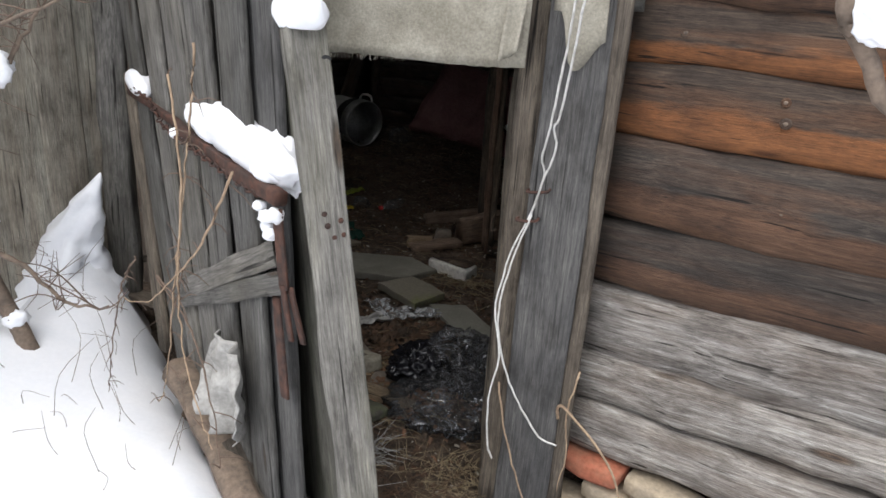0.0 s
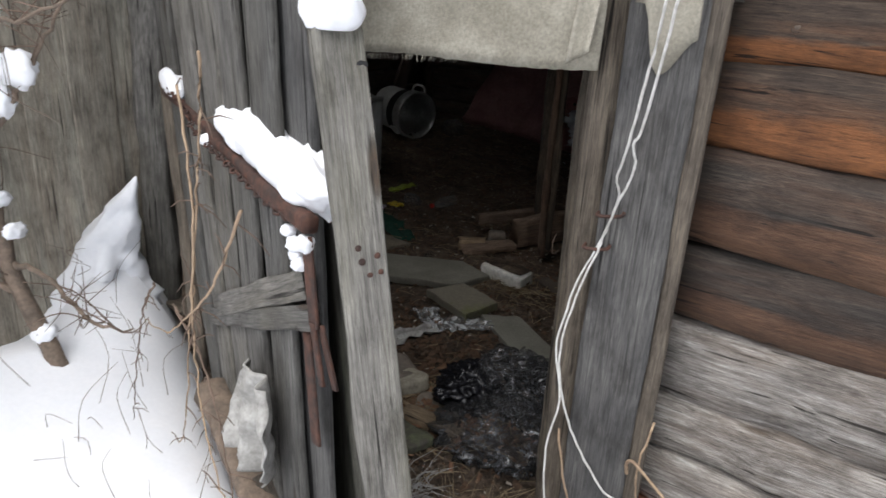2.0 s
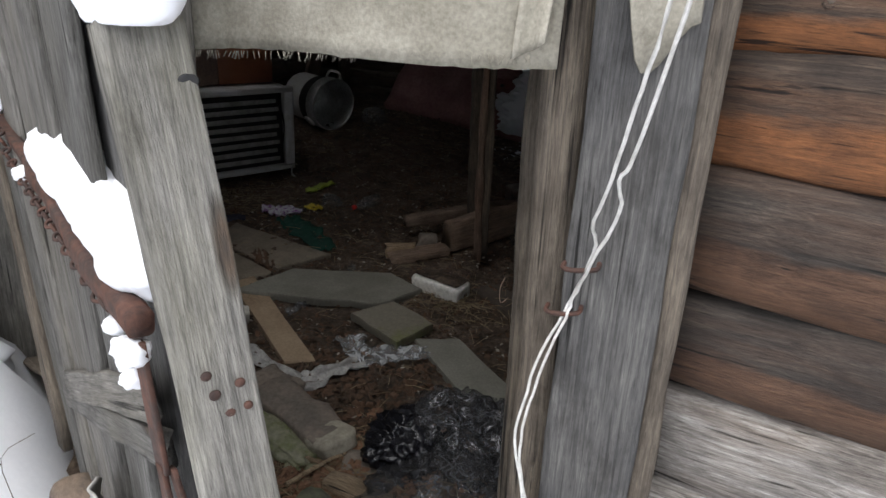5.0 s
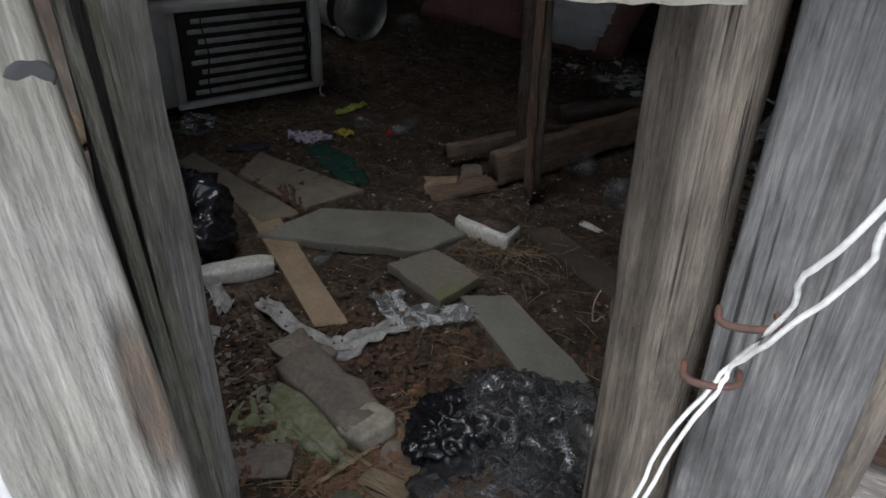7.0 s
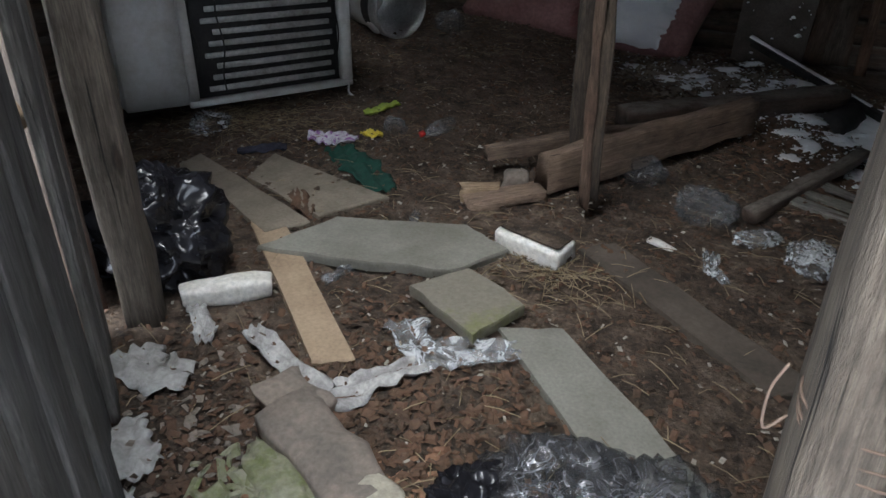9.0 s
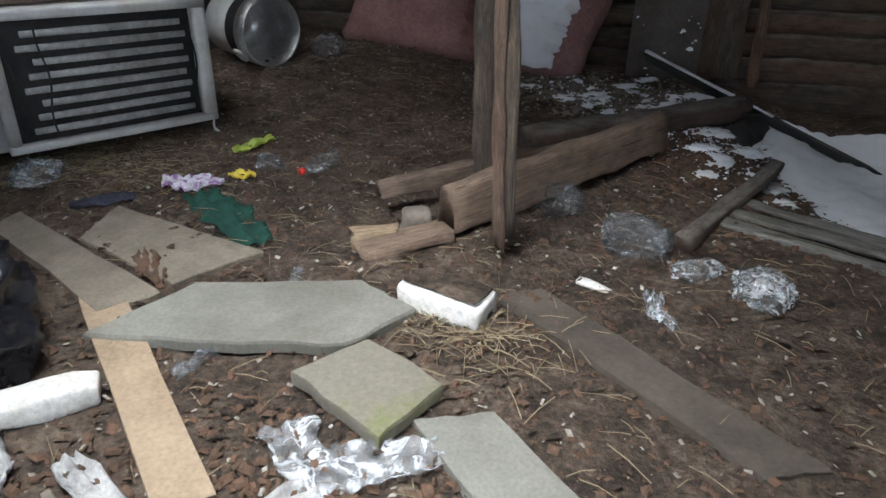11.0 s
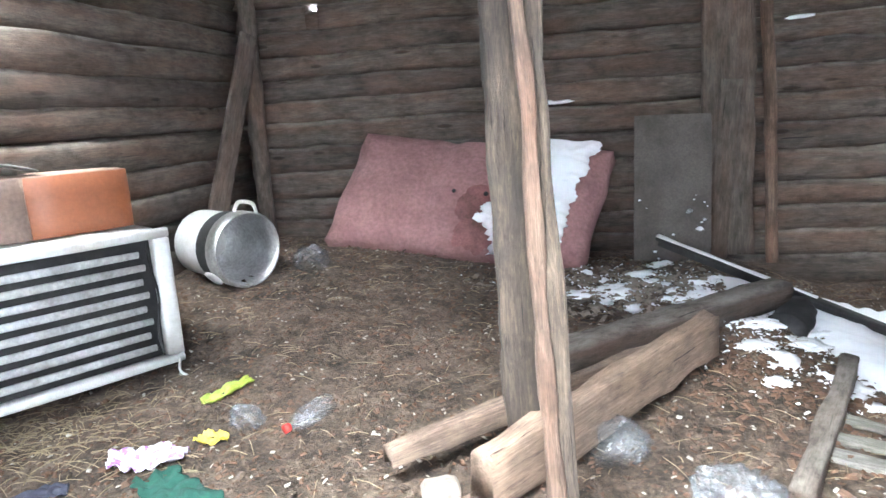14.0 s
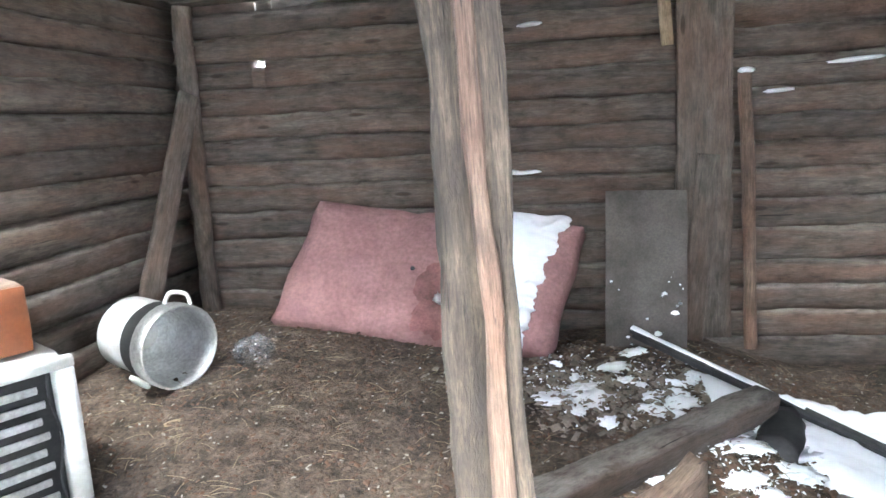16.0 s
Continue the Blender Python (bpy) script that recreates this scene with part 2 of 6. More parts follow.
MOSSY = plain("mossy_painted_board", (0.20, 0.182, 0.142), (0.17, 0.18, 0.06), 0.8, 3.0, amount=(0.50, 0.62), strength=0.3, fine=70.0, grit_by=0.2)
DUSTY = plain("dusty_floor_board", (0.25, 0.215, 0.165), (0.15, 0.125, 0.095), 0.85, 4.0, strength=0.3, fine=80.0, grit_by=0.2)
SNOW = plain("snow", (0.88, 0.89, 0.92), (0.84, 0.86, 0.9), 0.6, 6.0, strength=0.10, fine=60.0, grit_by=0.03)
DIRT = earth("littered_earth")
CANVAS = plain("dirty_canvas", (0.36, 0.335, 0.275), (0.21, 0.192, 0.15), 0.95, 5.0, strength=0.35, fine=140.0)
RAG = plain("grey_rag", (0.42, 0.41, 0.39), (0.25, 0.24, 0.22), 0.95, 9.0, strength=0.3)
FLEECE = plain("grey_fibrous_fleece", (0.50, 0.49, 0.47), (0.24, 0.23, 0.22), 0.95, 14.0, strength=0.8, fine=90.0)
RUST = plain("rusty_iron", (0.05, 0.032, 0.027), (0.12, 0.055, 0.038), 0.85, 22.0, metal=0.2, strength=0.5)
WIRE = plain("white_cable", (0.72, 0.71, 0.68), (0.55, 0.54, 0.5), 0.5, 20.0, strength=0.05)
BRICK = plain("pale_brick", (0.42, 0.34, 0.24), (0.30, 0.25, 0.19), 0.95, 9.0, strength=0.6)
BRICK_RED = plain("red_brick", (0.42, 0.14, 0.08), (0.32, 0.16, 0.1), 0.95, 9.0, strength=0.6)
CONCRETE = plain("grey_rubble", (0.26, 0.215, 0.175), (0.18, 0.155, 0.13), 0.95, 9.0, strength=0.6)
MORTAR = plain("pale_mortar", (0.46, 0.42, 0.33), (0.32, 0.29, 0.23), 0.95, 9.0, strength=0.6)
GREENSTONE = plain("mossy_rubble", (0.30, 0.29, 0.21), (0.17, 0.19, 0.075), 0.95, 14.0, strength=0.9, fine=50.0)
PINK = plain("pink_sofa_cloth", (0.33, 0.178, 0.168), (0.25, 0.128, 0.122), 0.95, 4.0, strength=0.4, fine=38.0)
PINK_DARK = plain("stained_sofa_cloth", (0.28, 0.125, 0.115), (0.15, 0.075, 0.065), 0.95, 5.0, strength=0.4)
ENAMEL = plain("worn_white_enamel", (0.62, 0.62, 0.61), (0.48, 0.46, 0.42), 0.4, 5.0, strength=0.08, grit_by=0.08)
BLACK = plain("black_paint", (0.012, 0.012, 0.013), (0.03, 0.028, 0.026), 0.7, 8.0, strength=0.2)
SLAT = plain("dusty_tube_metal", (0.50, 0.50, 0.49), (0.34, 0.33, 0.31), 0.5, 12.0, metal=0.3, strength=0.1)
ALU = plain("dull_aluminium", (0.62, 0.62, 0.61), (0.45, 0.44, 0.43), 0.42, 7.0, metal=0.85, strength=0.15)
ORANGE = plain("orange_veneer", (0.25, 0.082, 0.033), (0.19, 0.066, 0.03), 0.5, 4.0, strength=0.15, grit_by=0.1)
VENEER = plain("dusty_veneer", (0.24, 0.165, 0.125), (0.18, 0.125, 0.10), 0.7, 4.0, strength=0.2)
PLY = plain("damp_plywood", (0.125, 0.108, 0.092), (0.075, 0.063, 0.053), 0.85, 3.5, strength=0.3, fine=80.0)
BLACKBAG = plain("black_plastic_bag", (0.012, 0.012, 0.015), (0.022, 0.022, 0.026), 0.22, 8.0, strength=0.35, fine=24.0)
FILM = clear("clear_film", (0.62, 0.63, 0.65), 0.11, 0.1)
SMOKE = clear("smoky_film", (0.10, 0.10, 0.105), 0.45, 0.12)
WHITEFILM = clear("milky_film", (0.66, 0.67, 0.68), 0.32, 0.15)
FOAM = plain("white_foam_block", (0.80, 0.79, 0.75), (0.66, 0.63, 0.56), 0.9, 9.0, strength=0.4)
GREEN = plain("dark_green_cloth", (0.012, 0.065, 0.045), (0.008, 0.045, 0.032), 0.95, 6.0, strength=0.4)
LILAC = plain("lilac_pattern_cloth", (0.58, 0.55, 0.62), (0.28, 0.13, 0.34), 0.9, 22.0, strength=0.2, amount=(0.52, 0.56))
LIME = plain("lime_packet", (0.33, 0.40, 0.05), (0.24, 0.30, 0.05), 0.5, 9.0, strength=0.1)
YELLOW = plain("yellow_packet", (0.72, 0.55, 0.05), (0.62, 0.5, 0.1), 0.5, 9.0, strength=0.1)
REDCAP = plain("red_cap", (0.65, 0.03, 0.025), (0.55, 0.03, 0.025), 0.45, 9.0, strength=0.05)
NAVY = plain("navy_rag", (0.055, 0.058, 0.085), (0.03, 0.03, 0.045), 0.95, 9.0, strength=0.3)
STRAW = plain("dry_straw", (0.31, 0.245, 0.15), (0.20, 0.15, 0.09), 0.9, 9.0, strength=0.1)
LEAF = plain("dead_leaf", (0.135, 0.075, 0.045), (0.08, 0.052, 0.034), 0.9, 9.0, strength=0.1)
SHAVING = plain("wood_shavings", (0.30, 0.17, 0.10), (0.17, 0.09, 0.055), 0.9, 9.0, strength=0.2)
CHIP = plain("pale_chips", (0.42, 0.39, 0.33), (0.25, 0.21, 0.17), 0.9, 9.0, strength=0.2)
TWIG = plain("brown_twig", (0.17, 0.115, 0.085), (0.11, 0.08, 0.06), 0.9, 20.0, strength=0.3)
VINE = plain("pale_vine", (0.40, 0.29, 0.19), (0.26, 0.18, 0.12), 0.9, 20.0, strength=0.3)
BARK = plain("grey_brown_bark", (0.22, 0.165, 0.125), (0.12, 0.095, 0.075), 0.95, 14.0, strength=0.8, fine=70.0)
LICHEN = plain("mossy_bark", (0.10, 0.092, 0.075), (0.17, 0.19, 0.10), 0.95, 12.0, strength=0.8)

# ---- builders ----
WORLD = {}


def thing(name, label, category, at=(0, 0, 0), group="", kind=""):
    ob = new(name)
    ob.empty_display_size = 0.05
    ob.matrix_basis = Matrix.Translation(at)
    WORLD[ob] = ob.matrix_basis.copy()
    return tagged(ob, label, category, group, kind)


def part(name, mesh, material, parent, m=None, label="", smooth=True):
    """One mesh object under a thing or a part, at the world pose m."""
    ob = new(name, mesh)
    m = Matrix() if m is None else m
    WORLD[ob] = m.copy()
    if parent is not None:
        ob.parent = parent
        ob.matrix_parent_inverse = WORLD[parent].inverted()
    ob.matrix_basis = m
    if not mesh.materials:
        mesh.materials.append(material)
        if smooth:
            mesh.shade_smooth()
    return tagged(ob, label)


def mesh_of(verts, faces):
    me = bpy.data.meshes.new("piece")
    me.from_pydata([tuple(v) for v in verts], [], faces)
    me.update()
    return me


def along(p, q, up=(0, 0, 1), roll=0.0):
    """A pose at p with local x towards q; and the length."""
    p, q = Vector(p), Vector(q)
    x = (q - p).normalized()
    up = Vector(up)
    if abs(x.dot(up)) > 0.95:
        up = Vector((0, -1, 0.01))
    y = up.cross(x).normalized()
    z = x.cross(y)
    m = Matrix((x, y, z)).transposed().to_4x4()
    m.translation = p
    return m @ pose(0, 0, 0, roll), (q - p).length


def section(w, h, soft, sides=12):
    """A cross-section between a box (soft near 0) and an ellipse (1)."""
    out = []
    e = 0.12 + 0.88 * soft
    for k in range(sides):
        a = 2 * math.pi * (k + 0.5) / sides
        c, s = math.cos(a), math.sin(a)
        out.append((math.copysign(abs(c) ** e, c) * w / 2, math.copysign(abs(s) ** e, s) * h / 2))
    return out


def beam(length, w, h, soft=0.15, steps=8, wear=0.006, bow=0.0, taper=1.0, ragged=0.0, seed=0, sides=12):
    """A board, post or log along local x: w across y, h across z, uneven along its length."""
    rnd = random.Random(seed)
    off = Vector((rnd.uniform(-50, 50), rnd.uniform(-50, 50), rnd.uniform(-50, 50)))
    ring = section(w, h, soft, sides)
    verts, faces = [], []
    for i in range(steps + 1):
        u = i / steps
        k = 1 + (taper - 1) * u
        sway = Vector((0, noise.noise(off + Vector((u * length * 1.3, 0, 0))), noise.noise(off + Vector((0, u * length * 1.3, 9))))) * bow
        for j, (y, z) in enumerate(ring):
            d = noise.noise(off + Vector((u * length * 5, y * 14, z * 14))) * wear
            x = u * length
            if i in (0, steps):
                x += rnd.uniform(-1, 1) * ragged
            f = 1 + 2 * d / max(0.02, math.hypot(y, z))
            verts.append((x, y * k * f + sway.y, z * k * f + sway.z))
    n = len(ring)
    for i in range(steps):
        for j in range(n):
            a, b = i * n + j, i * n + (j + 1) % n
            faces.append((a, b, b + n, a + n))
    faces.append(tuple(range(n - 1, -1, -1)))
    faces.append(tuple(steps * n + j for j in range(n)))
    me = mesh_of(verts, faces)
    return me


def stick(name, p, q, w, h, material, parent, up=(0, 0, 1), label="", roll=0.0, **kw):
    m, length = along(p, q, up, roll)
    return part(name, beam(length, w, h, **kw), material, parent, m, label)


def tube_data(points, radii, sides=6):
    verts, faces = [], []
    pts = [Vector(p) for p in points]
    for i, p in enumerate(pts):
        d = (pts[min(i + 1, len(pts) - 1)] - pts[max(i - 1, 0)]).normalized()
        a = d.cross(Vector((0, 0, 1)) if abs(d.z) < 0.9 else Vector((1, 0, 0))).normalized()
        b = d.cross(a)
        r = radii[i] if hasattr(radii, "__len__") else radii
        for j in range(sides):
            t = 2 * math.pi * j / sides
            verts.append(p + (a * math.cos(t) + b * math.sin(t)) * r)
    for i in range(len(pts) - 1):
        for j in range(sides):
            k, l = i * sides + j, i * sides + (j + 1) % sides
            faces.append((k, l, l + sides, k + sides))
    faces.append(tuple(range(sides - 1, -1, -1)))
    faces.append(tuple((len(pts) - 1) * sides + j for j in range(sides)))
    return verts, faces


def curve_points(ctrl, n=6, jitter=0.0, seed=0):
    """A smooth line through the control points."""
    rnd = random.Random(seed)
    c = [Vector(p) for p in ctrl]
    c = [2 * c[0] - c[1]] + c + [2 * c[-1] - c[-2]]
    out = []
    for i in range(1, len(c) - 2):
        p0, p1, p2, p3 = c[i - 1 : i + 3]
        for k in range(n):
            t = k / n
            out.append(0.5 * (2 * p1 + (p2 - p0) * t + (2 * p0 - 5 * p1 + 4 * p2 - p3) * t * t + (3 * p1 - p0 - 3 * p2 + p3) * t ** 3))
    out.append(c[-2])
    return [p + Vector([rnd.uniform(-1, 1) * jitter for _ in range(3)]) for p in out]


def tube(name, ctrl, radius, material, parent, n=6, jitter=0.0, seed=0, taper=1.0, sides=6, label=""):
    pts = curve_points(ctrl, n, jitter, seed)
    rr = [radius * (1 + (taper - 1) * i / (len(pts) - 1)) for i in range(len(pts))]
    return part(name, mesh_of(*tube_data(pts, rr, sides)), material, parent, None, label)


def sheet(fn, nu, nv, thick=0.0):
    """A surface fn(u, v) over the unit square, with thickness thick along -z of its normal where wanted."""
    verts = [Vector(fn(i / nu, j / nv)) for j in range(nv + 1) for i in range(nu + 1)]
    w = nu + 1
    faces = [(j * w + i, j * w + i + 1, (j + 1) * w + i + 1, (j + 1) * w + i) for j in range(nv) for i in range(nu)]
    if thick:
        n = len(verts)
        normals = []
        for j in range(nv + 1):
            for i in range(nu + 1):
                a = verts[j * w + min(i + 1, nu)] - verts[j * w + max(i - 1, 0)]
                b = verts[min(j + 1, nv) * w + i] - verts[max(j - 1, 0) * w + i]
                normals.append(a.cross(b).normalized())
        verts = verts + [v - k * thick for v, k in zip(verts, normals)]
        faces += [tuple(n + k for k in reversed(f)) for f in faces]
        rim = [i for i in range(nu)] + [j * w + nu for j in range(nv)] + [nv * w + i for i in range(nu, 0, -1)] + [j * w for j in range(nv, 0, -1)]
        for a, b in zip(rim, rim[1:] + rim[:1]):
            faces.append((b, a, a + n, b + n))
    return mesh_of(verts, faces)


def lump(size, rough=0.15, freq=3.0, seed=0, detail=3, flat=0.0, ridged=False):
    """A rounded, uneven lump about the origin; flat: how much of its foot is cut level."""
    bm = bmesh.new()
    bmesh.ops.create_icosphere(bm, subdivisions=detail, radius=1.0)
    rnd = random.Random(seed)
    off = Vector((rnd.uniform(-40, 40), rnd.uniform(-40, 40), rnd.uniform(-40, 40)))
    for v in bm.verts:
        n = v.co.normalized()
        d = noise.noise(n * freq + off) + 0.5 * noise.noise(n * freq * 2.3 + off)
        if ridged:
            d = 0.6 - 2.2 * abs(noise.noise(n * freq + off)) - 0.9 * abs(noise.noise(n * freq * 2.7 + off))
        v.co = n * (1 + rough * d) + (Vector((rnd.uniform(-1, 1), rnd.uniform(-1, 1), rnd.uniform(-1, 1))) * 0.05 if ridged else Vector())
        v.co = Vector((v.co.x * size[0], v.co.y * size[1], v.co.z * size[2]))
        if flat:
            v.co.z = max(v.co.z, -size[2] * (1 - flat))
    me = bpy.data.meshes.new("lump")
    bm.to_mesh(me)
    bm.free()
    return me


def block(sx, sy, sz, wear=0.01, bevel=0.008, seed=0, cuts=3):
    """A worn block about its foot's centre."""
    bm = bmesh.new()
    bmesh.ops.create_cube(bm, size=1.0)
    bmesh.ops.subdivide_edges(bm, edges=bm.edges[:], cuts=cuts, use_grid_fill=True)
    rnd = random.Random(seed)
    off = Vector((rnd.uniform(-40, 40), rnd.uniform(-40, 40), rnd.uniform(-40, 40)))
    for v in bm.verts:
        c = v.co
        edge = sum(abs(abs(k) - 0.5) < 1e-4 for k in c)
        p = Vector((c.x * sx, c.y * sy, c.z * sz))
        if edge > 1:
            p -= Vector([math.copysign(bevel, k) if abs(abs(k) - 0.5) < 1e-4 else 0 for k in c]) * (0.5 if edge == 2 else 0.9)
        p += Vector([noise.noise(p * 9 + off + Vector((0, 0, 7 * k))) * wear for k in range(3)])
        v.co = p + Vector((0, 0, sz / 2))
    me = bpy.data.meshes.new("block")
    bm.to_mesh(me)
    bm.free()
    return me


def turned(profile, sides=28):
    """A body turned about local x from (x, radius) pairs."""
    verts, faces = [], []
    for x, r in profile:
        for j in range(sides):
            t = 2 * math.pi * j / sides
            verts.append((x, r * math.cos(t), r * math.sin(t)))
    for i in range(len(profile) - 1):
        for j in range(sides):
            a, b = i * sides + j, i * sides + (j + 1) % sides
            faces.append((a, b, b + sides, a + sides))
    return mesh_of(verts, faces)


def ease(v, a, b):
    t = min(1, max(0, (v - a) / (b - a)))
    return t * t * (3 - 2 * t)


def floor_z(x, y):
    """The uneven earth floor inside the shed and at its door."""
    z = 0.07 * ease(y, 3.0, 5.2) + 0.16 * ease(-x, 1.0, 2.6) * ease(y, 2.6, 5.0)
    z -= 0.24 * ease(x, -0.15, 0.9) * (1 - ease(x, 1.9, 2.6)) * ease(y, 2.5, 3.6)
    z += 0.02 * noise.noise(Vector((x * 1.7, y * 1.7, 0))) + 0.014 * noise.noise(Vector((x * 6, y * 6, 3))) + 0.007 * noise.noise(Vector((x * 17, y * 17, 5)))
    return z


def inside_by(x, y):
    """How far a place lies behind the shed's front line; outside it is negative."""
    if x > -0.5:
        return y - 0.14 if x > 0.1 else y + 0.1 - 0.24 * ease(x, -0.1, 0.1)
    if x > -1.85:
        return (x + 0.50) * 0.537 + (y + 0.40) * 0.843
    return max(0.0, y - 0.55) if x > -2.05 else min(y + 1.6, -(x + 2.1)) if y < 0.62 else y - 0.55


def snow_z(x, y):
    """The snow outside: it lies along the plank wall and falls to the doorway."""
    d = (x + 0.50) * 0.537 + (y + 0.40) * 0.843          # distance from the plank wall's line, outside negative
    s = -(x + 0.50) * 0.843 + (y + 0.40) * 0.537         # along it, away from the door
    z = 0.02 + 0.13 * ease(s, -0.5, 0.45) + 0.05 * ease(s, 0.5, 1.8) * 3.0 - 0.16 * ease(d, -0.24, 0.0)
    z -= 0.12 * ease(x, -0.75, -0.1)
    z += 0.24 * ease(-y, -0.1, 0.9) * ease(-x, 1.2, 2.1)
    z += 0.22 * math.exp(-(((x + 2.0) / 0.22) ** 2)) * math.exp(-(((y - 0.25) / 0.28) ** 2))
    z += 0.03 * noise.noise(Vector((x * 1.3, y * 1.3, 5))) + 0.008 * noise.noise(Vector((x * 7, y * 7, 1)))
    return z

# ---- the setting: ground, floor, walls, roof ----
def ground_fn(u, v):
    r = (abs(u - 0.5) * 2) ** 3 * 300 * (1 if u > 0.5 else -1) + (u - 0.5) * 8
    s = (abs(v - 0.5) * 2) ** 3 * 300 * (1 if v > 0.5 else -1) + (v - 0.5) * 8
    x, y = r - 0.8, s - 0.9
    z = snow_z(x, y) if math.hypot(x + 0.8, y + 0.9) < 9 else 0.2
    if -3.6 < x < 2.9 and y < 6.2:
        z -= 0.6 * ease(inside_by(x, y), -0.04, 0.16)
    return (x, y, z)


def floor_fn(u, v):
    x, y = -3.55 + u * 6.3, -0.75 + v * 6.7
    z = floor_z(x, y)
    if y < 1.0:
        z -= 0.35 * ease(-inside_by(x, y), 0.10, 0.5) if x < -0.45 else 0.08 * ease(-y, 0.1, 0.6)
    return (x, y, z)


ground = part("ground", sheet(ground_fn, 200, 200), SNOW, None)
tagged(ground, "smooth fresh white snow lying round the shed", "ground", kind="structure")
floor = part("floor", sheet(floor_fn, 300, 320), DIRT, None)
tagged(floor, "brown earth floor littered with chips and straw", "floor", kind="structure")


def log_wall(name, label, a, b, courses, depth, inward, material_of, ends=0.03, soft=0.42, seed=0, hole=None):
    """Logs from a to b in courses of (bottom, top) at both ends; inward points to the side that is seen."""
    root = thing(name, label, "wall", (a[0], a[1], courses[0][0]), kind="structure")
    rnd = random.Random(seed)
    nx, ny = inward
    for k, (zl, zr, hl) in enumerate(courses):
        off = rnd.uniform(-0.012, 0.012)
        p = (a[0] + nx * off, a[1] + ny * off, zl)
        q = (b[0] + nx * off, b[1] + ny * off, zr)
        if hole and zl - hl / 2 < hole[1] <= zl + hl / 2:
            for x0, x1, h in ((p[0], hole[0] - 0.05, hl), (hole[0] - 0.05, hole[0] + 0.05, hl - 0.05), (hole[0] + 0.05, q[0], hl)):
                stick("log", (x0, p[1], zl + (h - hl) / 2), (x1, q[1], zl + (h - hl) / 2), depth, h, material_of(k), root, soft=soft, steps=16, wear=0.008, seed=seed * 60 + k, sides=16)
            continue
        stick("log", p, q, depth, hl, material_of(k), root, soft=soft, steps=22, wear=0.012, bow=0.012, ragged=ends, seed=seed * 50 + k, sides=16)
    return root


# the log front beside the door: courses as (middle at the door, middle far end, height)
SEAMS = [(0.26, 0.30), (0.42, 0.50), (0.60, 0.69), (0.82, 0.88), (1.02, 1.04), (1.26, 1.26), (1.46, 1.45), (1.64, 1.60), (1.86, 1.80), (2.08, 2.02), (2.30, 2.26), (2.52, 2.50)]


courses = []
for (l0, r0), (l1, r1) in zip(SEAMS, SEAMS[1:]):
    courses.append(((l0 + l1) / 2, (l0 + l1) / 2 + ((r0 + r1) / 2 - (l0 + l1) / 2) * 2.0, (l1 - l0) + 0.012))
HOUSE_MATS = [HOUSE_GREY, HOUSE_GREY, HOUSE_GREY, HOUSE_DARK, HOUSE_DARK, HOUSE, HOUSE, HOUSE_DARK, HOUSE_DARK, HOUSE_DARK, HOUSE_DARK]
front = log_wall("wall_front", "weathered orange-brown log wall with silvered lower logs", (0.17, 0.235), (2.7, -0.42), courses, 0.19, (0.27, -0.96), lambda k: HOUSE_MATS[k], seed=3, soft=0.40)
# pale worn log ends and a split resinous knot
for x, z, r in ((0.59, 1.36, 0.009), (0.58, 1.41, 0.008), (0.26, 0.705, 0.008), (0.32, 1.55, 0.010), (0.45, 0.51, 0.008)):
    kn = thing("log_knot", "round resinous knot in the log wall", "knot", (x, 0.19 - 0.26 * x, z), "knots in the logs")
    place_k = along((x, 0.202 - 0.26 * x, z), (x - 0.02, 0.122 - 0.26 * x, z))[0]
    part("ring", turned([(0, r * 1.7), (0.010, r * 1.5), (0.012, r), (0.011, r * 0.7), (0.010, 0.001)], 14), HOUSE_DARK, kn, place_k)
    part("core", lump((0.006, r * 0.75, r * 0.6), 0.3, 3, 5, 2), BARK, kn, place_k @ Matrix.Translation((0.009, 0, 0)))

eye = thing("log_knot", "pale yellow resinous knot in the log wall", "knot", (0.63, 0.015, 1.143), "knots in the logs")
eye_m = along((0.632, 0.030, 1.143), (0.606, -0.066, 1.143))[0]
part("ring", turned([(0, 0.030), (0.012, 0.026), (0.014, 0.017), (0.012, 0.012), (0.010, 0.001)], 18), PALEBEAM, eye, eye_m @ Matrix.Diagonal((1, 1.1, 0.6, 1)))
part("core", lump((0.006, 0.012, 0.007), 0.3, 3, 5, 2), BARK, eye, eye_m @ Matrix.Translation((0.012, 0, 0)))

# low plinth of bricks under the logs
plinth = thing("wall_plinth", "crumbling low plinth of pale and red bricks", "wall", (0.2, 0.15, 0.0), kind="structure")
brick_mesh = {m: block(0.235, 0.11, 0.066, 0.012, 0.01, k, 3) for k, m in enumerate((BRICK, BRICK_RED))}
rnd = random.Random(4)
for row in range(3):
    for k in range(9):
        x = 0.26 + k * 0.255 + (0.12 if row % 2 else 0) + rnd.uniform(-0.01, 0.01)
        m = BRICK_RED if (row, k) in ((2, 0), (1, 4), (0, 2)) else BRICK
        part("brick", brick_mesh[m], m, plinth, pose(x, 0.155 - 0.27 * (x - 0.2) + rnd.uniform(-0.01, 0.01), 0.02 + row * 0.08, 0, 0, -15 + rnd.uniform(-3, 3)))

